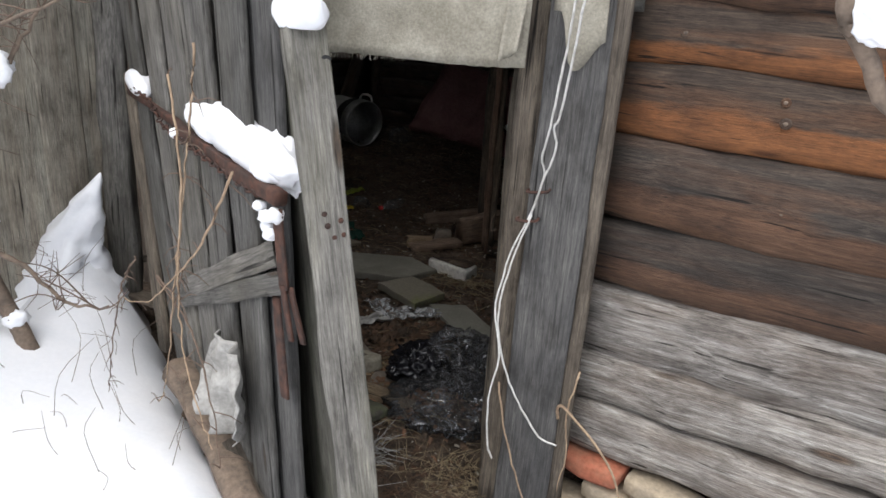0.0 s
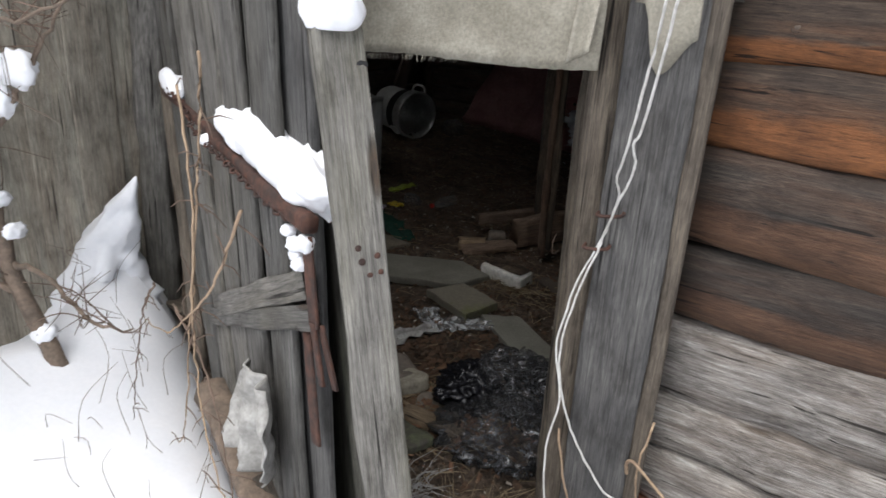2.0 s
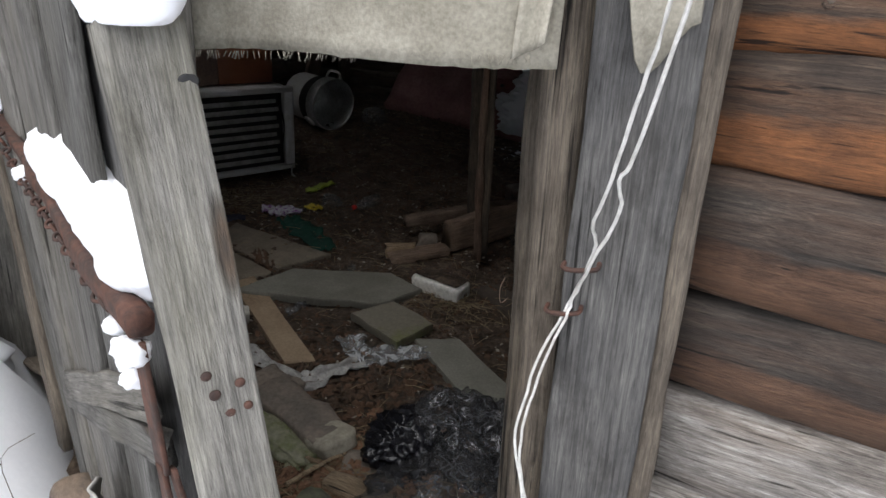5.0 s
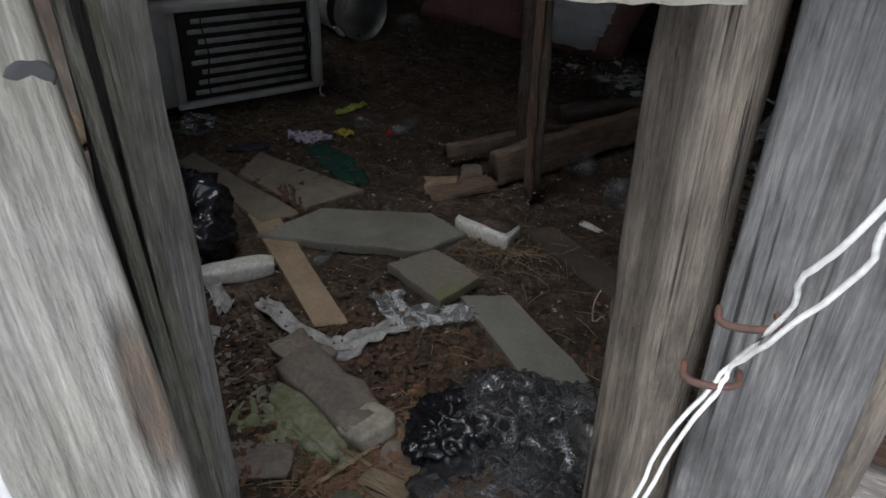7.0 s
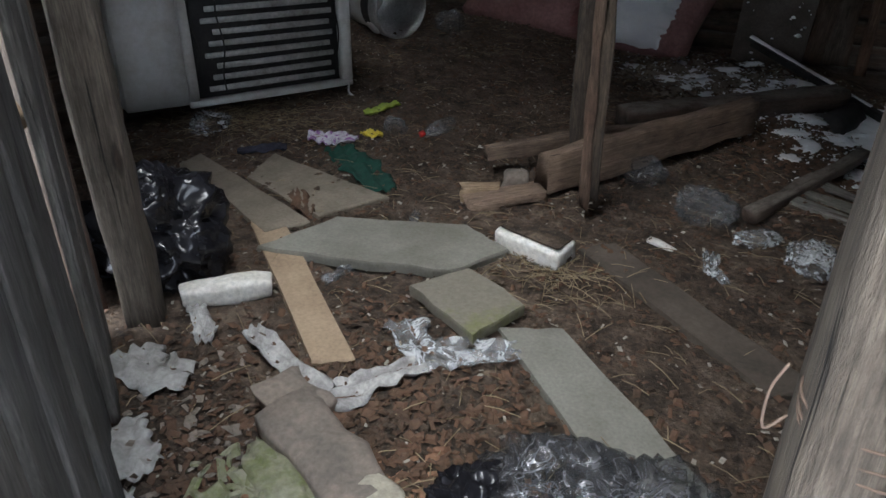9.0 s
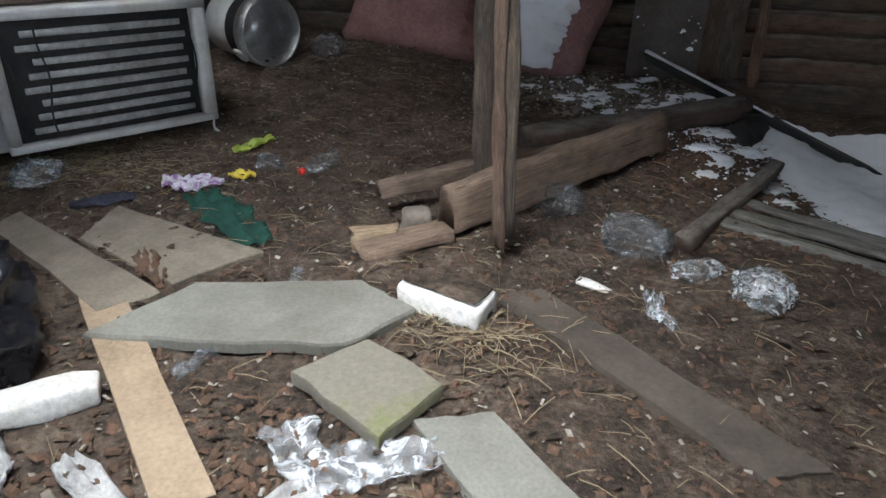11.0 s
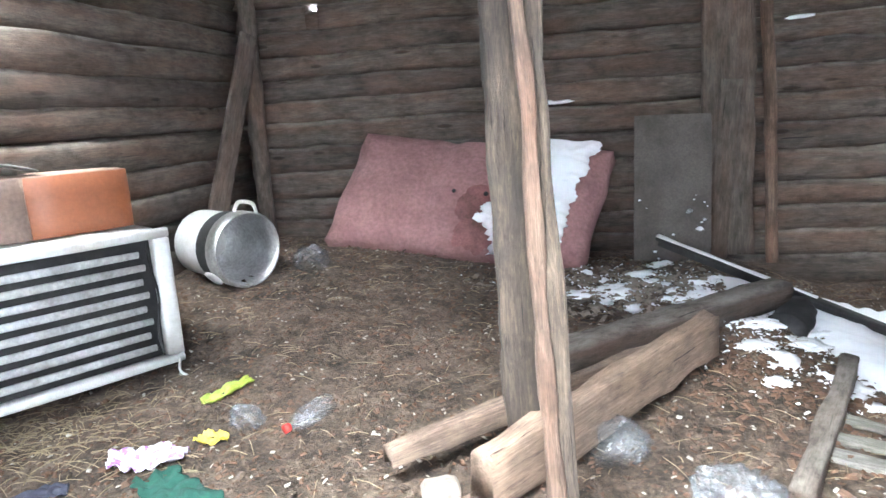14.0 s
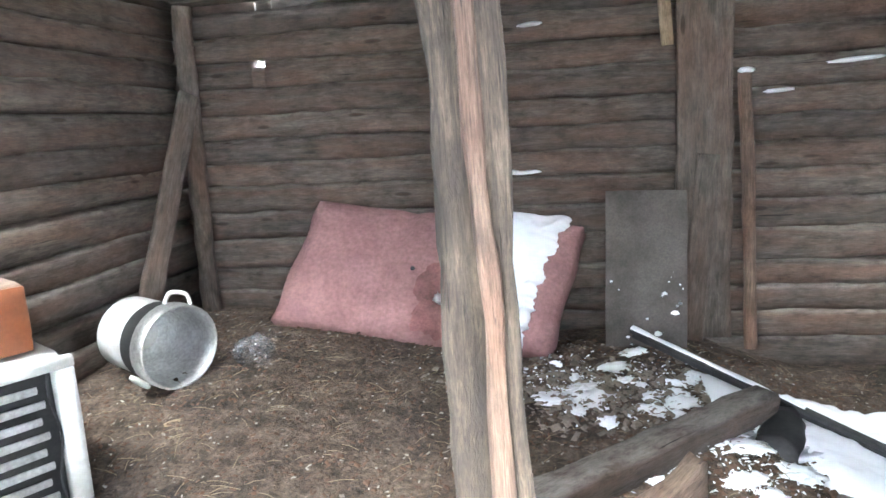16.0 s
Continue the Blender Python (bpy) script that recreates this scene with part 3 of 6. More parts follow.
# inner log walls
rnd = random.Random(8)
z, rows_back = 0.02, []
while z < 2.3:
    h = rnd.uniform(0.165, 0.215)
    rows_back.append((z + h / 2, z + h / 2 + rnd.uniform(-0.012, 0.012), h + 0.012))
    z += h
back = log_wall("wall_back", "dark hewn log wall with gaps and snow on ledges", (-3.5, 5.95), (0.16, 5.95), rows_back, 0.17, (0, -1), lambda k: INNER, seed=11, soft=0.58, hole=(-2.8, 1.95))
rows_right = [(a, a + 0.02, h) for a, b, h in rows_back if a < 2.32]
rows_right = [(-0.32, -0.32, 0.25), (-0.09, -0.09, 0.24)] + rows_right
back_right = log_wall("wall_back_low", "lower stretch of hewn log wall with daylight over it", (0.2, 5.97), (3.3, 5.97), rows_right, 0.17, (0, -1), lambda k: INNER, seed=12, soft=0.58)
z, rows_left = 0.0, []
while z < 2.42:
    h = rnd.uniform(0.16, 0.21)
    rows_left.append((z + h / 2, z + h / 2 + rnd.uniform(-0.012, 0.012), h + 0.012))
    z += h
left = log_wall("wall_left", "log wall of hewn timbers with pale ledges", (-3.5, 0.4), (-3.5, 5.9), rows_left, 0.17, (1, 0), lambda k: INNER, seed=13, soft=0.58)
# right wall, added out of view to shut the room from daylight
right = log_wall("wall_right", "added unseen log wall closing the shed", (2.75, -0.4), (2.75, 5.9), [(-0.12 + 0.24 * k, -0.12 + 0.24 * k, 0.245) for k in range(11)], 0.17, (-1, 0), lambda k: INNER, seed=14, soft=0.58)

# backing added outside the log walls to keep the daylight out of their joints
for name, boxes in (("wall_back_light_blocker", ((-3.65, -2.86, 0, 2.45), (-2.86, -2.74, 0, 1.90), (-2.86, -2.74, 2.02, 2.45), (-2.74, 0.3, 0, 2.45), (0.3, 3.3, -0.45, 2.40))), ("wall_left_light_blocker", ((0.3, 6.1, 0, 2.45),))):
    root = thing(name, "added dark backing that blocks light behind the logs", "wall", (0, 0, 0), kind="structure")
    for a0, a1, z0, z1 in boxes:
        if "back" in name:
            part("boarding", block(a1 - a0, 0.03, z1 - z0, 0.002), INNER, root, pose((a0 + a1) / 2, 6.07, z0))
        else:
            part("boarding", block(0.03, a1 - a0, z1 - z0, 0.002), INNER, root, pose(-3.62, (a0 + a1) / 2, z0))

# roof boards out of view, with a stretch missing over the drifted snow
roof = thing("unseen_ceiling", "unseen dark plank roof with gaps placed for light", "roof", (-0.4, 3, 2.4), kind="structure")
rb = bmesh.new()
rnd = random.Random(21)
y = -0.60
while y < 6.3:
    w = rnd.uniform(0.15, 0.2)
    spans = [(-3.8, 3.0)] if y > 0.2 else [(0.17 + (0.235 - y) / 0.26 - 0.15, 3.0)]
    # opening added to let daylight down on the floor by the door
    if 0.25 < y < 1.15:
        spans = [(-3.8, -1.75 + rnd.uniform(-0.1, 0.1)), (-0.80 + rnd.uniform(-0.1, 0.1), 3.0)]
    # opening added to brighten the left wall
    if 2.6 < y < 3.2:
        spans = [(-3.8, -3.43), (-3.0 + rnd.uniform(-0.05, 0.05), 3.0)]
    if 4.0 < y < 4.25:
        spans = [(-3.8, 1.30), (1.48, 3.0)]
    for x0, x1 in spans:
        made_cube = bmesh.ops.create_cube(rb, size=1.0, matrix=Matrix.Translation(((x0 + x1) / 2, y + w / 2, 2.46 + rnd.uniform(-0.01, 0.01))) @ Matrix.Diagonal((x1 - x0, w - 0.004, 0.03, 1)))
    y += w
me = bpy.data.meshes.new("roof_boards")
rb.to_mesh(me)
rb.free()
part("roof_boards", me, INNER, roof, smooth=False)

# ---- the doorway ----
door = thing("door_frame", "weathered timber door frame with wide grey jamb boards", "door frame", (0.05, 0.05, 0.0), kind="structure")
stick("jamb_board", (0.085, 0.012, -0.02), (0.06, 0.012, 2.3), 0.165, 0.035, BOARD, door, up=(0, -1, 0), soft=0.1, steps=24, wear=0.004, seed=31, label="wide cracked grey jamb board")
stick("edge_strip", (0.185, 0.03, 0.1), (0.155, 0.03, 2.3), 0.045, 0.05, BROWN, door, up=(0, -1, 0), soft=0.3, steps=20, wear=0.006, seed=32)
stick("round_jamb", (-0.03, 0.10, -0.02), (-0.075, 0.10, 2.3), 0.085, 0.11, BROWN, door, up=(0, -1, 0), soft=0.7, steps=24, wear=0.004, bow=0.004, seed=33)
stick("inner_jamb", (-0.065, 0.25, -0.02), (-0.125, 0.25, 2.3), 0.10, 0.12, BROWN, door, up=(0, -1, 0), soft=0.35, steps=26, wear=0.006, bow=0.005, seed=34)
stick("lintel_beam", (-0.9, 0.12, 1.62), (0.2, 0.12, 1.66), 0.14, 0.14, GREY, door, soft=0.3, steps=10, seed=35)
stick("left_jamb", (-0.72, -0.09, -0.03), (-0.745, -0.09, 2.3), 0.085, 0.075, GREY, door, up=(0, -1, 0), soft=0.15, steps=22, wear=0.005, seed=36)
above = thing("wall_above_door", "grey boards closing the wall over the door", "wall", (-0.3, 0.2, 1.7), kind="structure")
for k in range(5):
    stick("plank", (-0.95 + 0.24 * k, 0.2, 1.66), (-0.95 + 0.24 * k, 0.2, 2.45), 0.235, 0.03, GREY, above, up=(0, -1, 0), steps=6, seed=60 + k)

# leaning front post with its cap of snow
post = thing("fence_post", "leaning squared grey post capped with snow", "post", (-0.2, -0.47, -0.05))
stick("shaft", (-0.105, -0.613, -0.08), (-0.448, -0.472, 1.49), 0.094, 0.042, POST, post, up=(0.75, -0.66, 0), soft=0.08, steps=30, wear=0.004, ragged=0.006, seed=41)
cap = part("snow_cap", lump((0.060, 0.052, 0.048), 0.12, 1.6, 5, 4, 0.35), SNOW, post, pose(-0.455, -0.472, 1.52), "rounded cap of fresh snow")
for dx, dz, r in ((0.0, 0.0, 0.010), (0.022, 0.012, 0.009), (-0.018, -0.02, 0.010), (0.012, -0.03, 0.011), (0.028, -0.022, 0.008), (-0.006, 0.028, 0.009), (0.0, -0.055, 0.009)):
    part("nail_head", turned([(0, 0.0005), (0, r * 0.75), (0.002, r * 0.7), (0.003, r * 0.4), (0.0035, 0.0005)], 10), RUST, post, along((-0.343 + dx, -0.529 + 0.9 * dx, 1.075 + dz), (-0.268 + dx, -0.595 + 0.9 * dx, 1.075 + dz))[0])

# no recess here: a flat black disc paints the shade inside the knot hole
part("knot_hole", lump((0.0025, 0.013, 0.010), 0.2, 2, 8, 3), BLACK, post, along((-0.396, -0.464, 1.43), (-0.321, -0.530, 1.43))[0], "flat black disc for the shade in a knot hole")

# planks closing the cheek between the leaning post and the jamb
cheek = thing("wall_cheek", "grey-green grooved planks closing the side of the entry", "wall", (-0.5, -0.25, 0), kind="structure")
for k in range(3):
    f = (k + 0.5) / 3
    p, q = Vector((-0.27, -0.44, 0)).lerp(Vector((-0.66, -0.10, 0)), f), Vector((-0.74, -0.25, 1.9)).lerp(Vector((-0.72, -0.12, 1.9)), f)
    stick("plank", p, q, 0.178, 0.03, CHEEK, cheek, up=(0.66, 0.75, 0), soft=0.06, steps=20, wear=0.004, taper=0.32, seed=75 + k)

# plank wall running back from the door, its gap, and the fence beyond
def plank_wall(name, label, a, b, count, base, top, material, seed, lean=0.0, gap=0.006, thick=0.028):
    root = thing(name, label, "wall", (a[0], a[1], 0), kind="structure")
    rnd = random.Random(seed)
    a, b = Vector((*a, 0)), Vector((*b, 0))
    d = (b - a) / count
    n = Vector((d.y, -d.x, 0)).normalized()
    if n.y > 0:
        n = -n
    for k in range(count):
        w = d.length - gap * rnd.uniform(0.3, 2.2)
        c = a + d * (k + 0.5) + n * rnd.uniform(-0.014, 0.014)
        t = c + d.normalized() * (lean + rnd.uniform(-0.03, 0.03)) + n * rnd.uniform(-0.02, 0.02)
        stick("plank", (c.x, c.y, base + rnd.uniform(-0.03, 0.03)), (t.x, t.y, top + rnd.uniform(-0.05, 0.05)), w, thick, material, root, up=n, soft=0.06, steps=14, wear=0.003, ragged=0.01, seed=seed * 100 + k)
    return root


plank_wall("wall_planks_inner", "grey vertical planks lining the entry", (-0.80, -0.02), (-1.88, 0.88), 10, -0.05, 2.3, GREY, 5, lean=0.03)
plank_wall("wall_fence", "tall grey-brown plank fence behind the snow", (-2.08, 0.60), (-2.45, -1.9), 15, -0.15, 2.5, FENCE, 6, lean=0.05, gap=-0.012)
# added to close the unseen stretch between corner post and left wall
plank_wall("wall_side", "added unseen planks closing the shed's side", (-2.0, 0.98), (-3.5, 0.75), 8, -0.05, 2.4, INNER, 7)
# the leaning outer planks fan out towards their tops
leaning = thing("wall_planks_outer", "leaning grey weathered planks with dark split joints", "wall", (-1.1, 0.0, 0.0), kind="structure")
rnd = random.Random(17)
wall_dir, wall_out = Vector((-0.843, 0.537, 0)), Vector((-0.537, -0.843, 0))
for k in range(11):
    q = k / 12
    s0, s1 = 0.02 + 1.16 * q, 0.34 + 1.78 * q + rnd.uniform(-0.02, 0.02)
    c = Vector((-0.50, -0.40, -0.05)) + wall_dir * s0 + wall_out * (0.016 if k % 2 else -0.014)
    t = Vector((-0.50, -0.40, 2.05)) + wall_dir * s1 + wall_out * ((0.018 if k % 2 else -0.016) + rnd.uniform(-0.02, 0.01))
    m, length = along(c, t, wall_out)
    part("plank", beam(length, 0.145 + rnd.uniform(-0.012, 0.02), 0.022, 0.03, 18, 0.004, 0.01, 1.25, 0.02, 700 + k), GREY if k % 4 else BOARD, leaning, m)

inner_post = thing("corner_post", "brown squared post at the plank wall's end", "post", (-1.86, 1.0, 0))
stick("shaft", (-1.86, 1.02, -0.05), (-1.83, 0.98, 2.4), 0.12, 0.13, BROWN, inner_post, up=(0.6, -0.8, 0), soft=0.25, steps=18, wear=0.008, seed=71)

# ---- inside: furniture and large timbers ----
def frame_of(origin, u, v):
    """A pose with local x along u, y along v (made square to u) and z = x cross y."""
    x = Vector(u).normalized()
    v = Vector(v)
    y = (v - x * v.dot(x)).normalized()
    m = Matrix((x, y, x.cross(y))).transposed().to_4x4()
    m.translation = Vector(origin)
    return m


# sofa cushion leaning on the back wall
sofa = thing("sofa", "pink upholstered sofa back leaning on the wall, snow on one end", "sofa", (-1.7, 5.4, 0.1))
sm = frame_of((-2.66, 5.27, 0.32), (1.86, -0.08, -0.22), (0.06, 0.50, 0.77))
SW, SH, ST, SLANT = 1.87, 0.93, 0.22, 0.15


def slanted(me):
    """The whole back has sagged sideways: it leans along its length."""
    for v in me.vertices:
        v.co.x += SLANT * v.co.y
    return me


def cushion_z(x, y, w, h, t, seed=1):
    """Height of the padded front at a place on it."""
    e = min(x, w - x, y, h - y)
    if e <= 0:
        return 0
    z = t * (0.5 + 0.5 * math.sqrt(min(1, e / 0.11)))
    z += 0.035 * noise.noise(Vector((x * 3, y * 3, seed))) + 0.008 * noise.noise(Vector((x * 11, y * 11, seed)))
    for cx in (0.60, 1.15):
        z -= 0.045 * math.exp(-((x - cx - 0.12 * (y / h)) / 0.07) ** 2)
    return z - 0.05 * math.exp(-((x - 1.13) ** 2 + (y - 0.38) ** 2) / 0.012)


def cushion(w, h, t, seed=1, nu=96, nv=52):
    """A padded slab with rounded rim and sagging, buttoned front in local x, y, with the front towards +z."""
    def fn(u, v):
        x, y = u * w, v * h
        z = cushion_z(x, y, w, h, t, seed)
        x += 0.025 * noise.noise(Vector((y * 4, seed, 0))) * (abs(u - 0.5) * 2) ** 4
        return (x, y, z - t)
    return sheet(fn, nu, nv, 0.0)


part("upholstery", slanted(cushion(SW, SH, ST)), PINK, sofa, sm)
part("back_board", slanted(block(SW - 0.02, SH - 0.02, 0.05, 0.004)), VENEER, sofa, sm @ Matrix.Translation((SW / 2 + SLANT * SH / 2, SH / 2, -ST - 0.045)))


def sofa_snow(u, v):
    left = 1.33 - 0.10 * v + 0.16 * noise.noise(Vector((v * 7, 3, 0))) + 0.07 * noise.noise(Vector((v * 23, 5, 0)))
    right = 1.85 - 0.05 * (1 - v) + 0.035 * noise.noise(Vector((v * 9, 7, 0))) + 0.03 * noise.noise(Vector((v * 31, 8, 0)))
    right -= 0.10
    left -= 0.12
    x, y = left + u * (right - left), 0.03 + v * 0.93 + 0.02 * noise.noise(Vector((u * 5, 1, 4)))
    e = min(u * (right - left), (1 - u) * (right - left), v * 0.9, (1 - v) * 0.9)
    swell = 0.022 * noise.noise(Vector((x * 6, y * 6, 2))) + 0.008 * noise.noise(Vector((x * 22, y * 22, 6)))
    return (x, y, -0.045 + 0.10 * math.sqrt(max(0, min(1, e / 0.12))) + swell * min(1, e / 0.05))


part("snow_cover", slanted(sheet(sofa_snow, 44, 80)), SNOW, sofa, sm, "crusted snow cover")


def sofa_stain(u, v):
    a, r = u * 2 * math.pi, v * (1 + 0.35 * noise.noise(Vector((math.cos(u * 6.283) * 2, math.sin(u * 6.283) * 2, 9))) + 0.12 * noise.noise(Vector((math.cos(u * 6.283) * 7, math.sin(u * 6.283) * 7, 3))))
    x, y = 1.16 + 0.24 * r * math.cos(a), 0.30 + 0.26 * r * math.sin(a)
    return (x, y, cushion_z(x, y, SW, SH, ST) - ST + 0.004)


part("stain", slanted(sheet(sofa_stain, 72, 16)), PINK_DARK, sofa, sm, "dark damp stain")
for k, (x, y, r) in enumerate(((1.17, 0.36, 0.05), (1.25, 0.30, 0.045), (1.12, 0.29, 0.035), (1.28, 0.62, 0.04), (1.3, 0.12, 0.03))):
    part("snow_patch", lump((r * 1.6, r, 0.014), 0.5, 2.5, 40 + k, 3), SNOW, sofa, sm @ Matrix.Translation((x + SLANT * y, y, 0.0)))
for x, y in ((0.86, 0.47), (1.09, 0.47)):
    part("button", lump((0.018, 0.018, 0.012), 0.1, 2, 3, 2), BLACK, sofa, sm @ Matrix.Translation((x + SLANT * y, y, 0.0)), "dark torn button")

# refrigerator on its side, its back with the condenser towards the door
fridge = thing("refrigerator", "old white refrigerator lying on its side, black condenser showing", "refrigerator", (-2.9, 2.9, 0.05))
fu = Vector((-0.62, -1.05, 0.0)).normalized()
fm = frame_of((-2.585, 3.46, 0.09), fu, (0.0, 0.0, 1.0))     # x along its length, y up, z away from the room
FL, FH, FD = 1.36, 0.63, 0.55
if fm.to_3x3() @ Vector((0, 0, 1)) @ Vector((-0.87, 0.49, 0)) < 0:
    fm = fm @ Matrix.Diagonal((1, 1, -1, 1))
part("cabinet", block(FL, FD, FH, 0.003, 0.02, 3, 4), ENAMEL, fridge, frame_of(fm @ Vector((FL / 2, 0.0, FD / 2 + 0.03)), -fu, fm.to_3x3() @ Vector((0, 0, 1))))


def fbox(name, x0, x1, y0, y1, z0, z1, mat, label="", parent=None, wear=0.002):
    """A box in the refrigerator's own axes."""
    me = block(x1 - x0, z1 - z0, y1 - y0, wear, 0.004, int(x0 * 100 + y0 * 37), 2)
    return part(name, me, mat, parent or fridge, frame_of(fm @ Vector(((x0 + x1) / 2, y0, (z0 + z1) / 2)), -fu, fm.to_3x3() @ Vector((0, 0, 1))), label)


fbox("frame_top", 0.0, 1.02, 0.585, 0.63, -0.03, 0.03, ENAMEL)
fbox("frame_bottom", 0.0, 1.02, 0.0, 0.04, -0.03, 0.03, ENAMEL)
fbox("frame_end", 0.0, 0.075, 0.04, 0.585, -0.03, 0.03, ENAMEL)
fbox("frame_inner_end", 0.965, 1.02, 0.04, 0.585, -0.03, 0.03, ENAMEL)
fbox("white_panel", 1.022, FL, 0.03, 0.61, -0.035, 0.03, ENAMEL, "scuffed white panel")
fbox("condenser_plate", 0.075, 0.965, 0.04, 0.585, 0.012, 0.028, BLACK, "black condenser plate")
for k in range(8):
    y = 0.075 + 0.062 * k
    fbox("tube", 0.115 + 0.02 * (k % 2), 0.90 - 0.03 * (k % 3), y, y + 0.033, -0.012, 0.006, SLAT)
for x in (0.09, 0.945, 0.80):
    tube("capillary", [fm @ Vector((x + 0.012 * math.sin(9 * q), 0.05 + 0.53 * q, -0.012)) for q in [k / 12 for k in range(13)]], 0.005, BLACK, fridge, n=2)
tube("cord", [fm @ Vector(p) for p in ((0.03, 0.02, -0.03), (0.05, -0.03, -0.06), (0.02, -0.07, -0.08), (0.07, -0.09, -0.05))], 0.006, ENAMEL, fridge)

# veneered drawer box on the refrigerator
cab = thing("drawer_box", "veneered wooden box with an orange panel, standing on the refrigerator", "box", fm @ Vector((0.6, 0.63, 0.3)))
cm = frame_of(fm @ Vector((0.62, 0.635, 0.34)), -fu, fm.to_3x3() @ Vector((0, 0, 1)))
part("carcass", block(1.1, 0.36, 0.27, 0.003, 0.008, 5, 3), VENEER, cab, cm)
part("orange_panel", block(0.42, 0.018, 0.262, 0.001, 0.004, 6, 2), ORANGE, cab, frame_of(fm @ Vector((0.285, 0.638, 0.15)), -fu, fm.to_3x3() @ Vector((0, 0, 1))), "bright orange veneer panel")
part("dull_panel", block(0.66, 0.014, 0.262, 0.001, 0.004, 7, 2), VENEER, cab, frame_of(fm @ Vector((0.835, 0.638, 0.152)), -fu, fm.to_3x3() @ Vector((0, 0, 1))))
tube("cord", [fm @ Vector(p) for p in ((0.80, 0.912, 0.22), (0.98, 0.914, 0.16), (1.01, 0.895, 0.128), (1.0, 0.80, 0.126), (0.97, 0.70, 0.124), (0.92, 0.645, 0.11))], 0.004, ENAMEL, cab, n=5, label="pale hanging cord")
for k, (x, h, r) in enumerate(((0.95, 0.10, 0.018), (0.78, 0.06, 0.02), (0.5, 0.06, 0.03))):
    jar = thing("jar", "small dusty glass jar standing on the box", "jar", fm @ Vector((x, 0.906, 0.3)), "jars on the box")
    part("glass", turned([(0, 0.001), (0, r), (h * 0.7, r), (h * 0.85, r * 0.6), (h, r * 0.62)], 14), FILM, jar, frame_of(fm @ Vector((x, 0.906, 0.3)), (0, 0, 1), (1, 0, 0)))
lid = thing("metal_tray", "bent dull metal tray on the box", "tray", fm @ Vector((0.62, 0.91, 0.32)))
part("plate", sheet(lambda u, v: (0.44 * (u - 0.5), 0.25 * (v - 0.5), 0.02 + 0.045 * (1 - (2 * u - 1) ** 2)), 14, 5, 0.006), SLAT, lid, frame_of(fm @ Vector((0.64, 0.906, 0.30)), -fu, fm.to_3x3() @ Vector((0, 0, 1))))

# milk churn lying on its side
churn = thing("milk_churn", "white and silver metal churn lying open on its side", "churn", (-2.8, 4.4, 0.2))
hm = along((-3.19, 4.66, 0.43), (-2.76, 4.45, 0.41))[0] @ Matrix.Diagonal((1.0, 1.08, 1.08, 1))
part("body", turned([(0, 0.001), (0, 0.17), (0.02, 0.19), (0.27, 0.195)]), ENAMEL, churn, hm)
part("band", turned([(0.27, 0.197), (0.275, 0.2), (0.38, 0.2), (0.385, 0.205)]), BLACK, churn, hm, "dark worn band")
part("rim", turned([(0.385, 0.205), (0.40, 0.215), (0.50, 0.215), (0.506, 0.21), (0.50, 0.2), (0.38, 0.195), (0.06, 0.17), (0.05, 0.001)]), ALU, churn, hm, "dull aluminium mouth")
part("dent_disc", lump((0.012, 0.075, 0.085), 0.15, 2, 4, 3), ENAMEL, churn, hm @ Matrix.Translation((0.12, 0.02, 0.0)))
part("handle", mesh_of(*tube_data(curve_points([(0.42, -0.02, 0.22), (0.40, 0.03, 0.26), (0.44, 0.09, 0.245), (0.46, 0.10, 0.19)], 5), 0.012)), ENAMEL, churn, hm)
part("latch", block(0.07, 0.03, 0.10, 0.003), ENAMEL, churn, hm @ pose(0.45, -0.17, -0.16, 45, 0, 0))

# the prop in the middle of the shed: a split trunk and a sliver board
prop = thing("roof_prop", "split rough timber prop with a pale sliver board", "post", (-0.9, 2.8, 0.1))
stick("trunk", (-0.905, 2.80, 0.02), (-0.96, 2.78, 2.45), 0.125, 0.12, PROPWOOD, prop, up=(0.25, -0.97, 0), soft=0.45, steps=30, wear=0.014, bow=0.012, seed=81)
stick("sliver", (-0.775, 2.37, 0.06), (-0.915, 2.68, 2.4), 0.04, 0.05, REDWOOD, prop, up=(0.25, -0.97, 0), soft=0.2, steps=26, wear=0.008, bow=0.012, ragged=0.03, seed=82, label="pale splintered board")
stick("facing", (-0.755, 2.41, 0.10), (-0.885, 2.69, 2.4), 0.055, 0.05, PROPWOOD, prop, up=(0.25, -0.97, 0), soft=0.2, steps=26, wear=0.01, bow=0.01, ragged=0.03, seed=83)

# timbers on the floor
def timber(name, label, p, q, w, h, mat, seed, soft=0.15, **kw):
    z = [h / 2 + floor_z(*p[:2]) - 0.008 + (p[2] if len(p) > 2 else 0), h / 2 + floor_z(*q[:2]) - 0.008 + (q[2] if len(q) > 2 else 0)]
    root = thing(name, label, "timber", (p[0], p[1], floor_z(*p[:2])))
    stick("beam", (p[0], p[1], z[0]), (q[0], q[1], z[1]), w, h, mat, root, soft=soft, steps=14, wear=0.01, ragged=0.02, seed=seed, **kw)
    return root


timber("plank", "reddish-brown plank lying raised on rubble", (-1.30, 2.60, 0.10), (-0.35, 3.62, 0.10), 0.05, 0.075, PALEBEAM, 91, soft=0.04)
timber("beam", "broad reddish squared beam lying across rubble", (-1.00, 2.50, 0.02), (-0.22, 3.72, 0.06), 0.08, 0.19, PALEBEAM, 92, soft=0.04)
timber("rotten_beam", "grey rotten beam half sunk in earth", (-0.86, 3.55), (0.25, 4.62, 0.04), 0.17, 0.15, INNER, 93, soft=0.5)
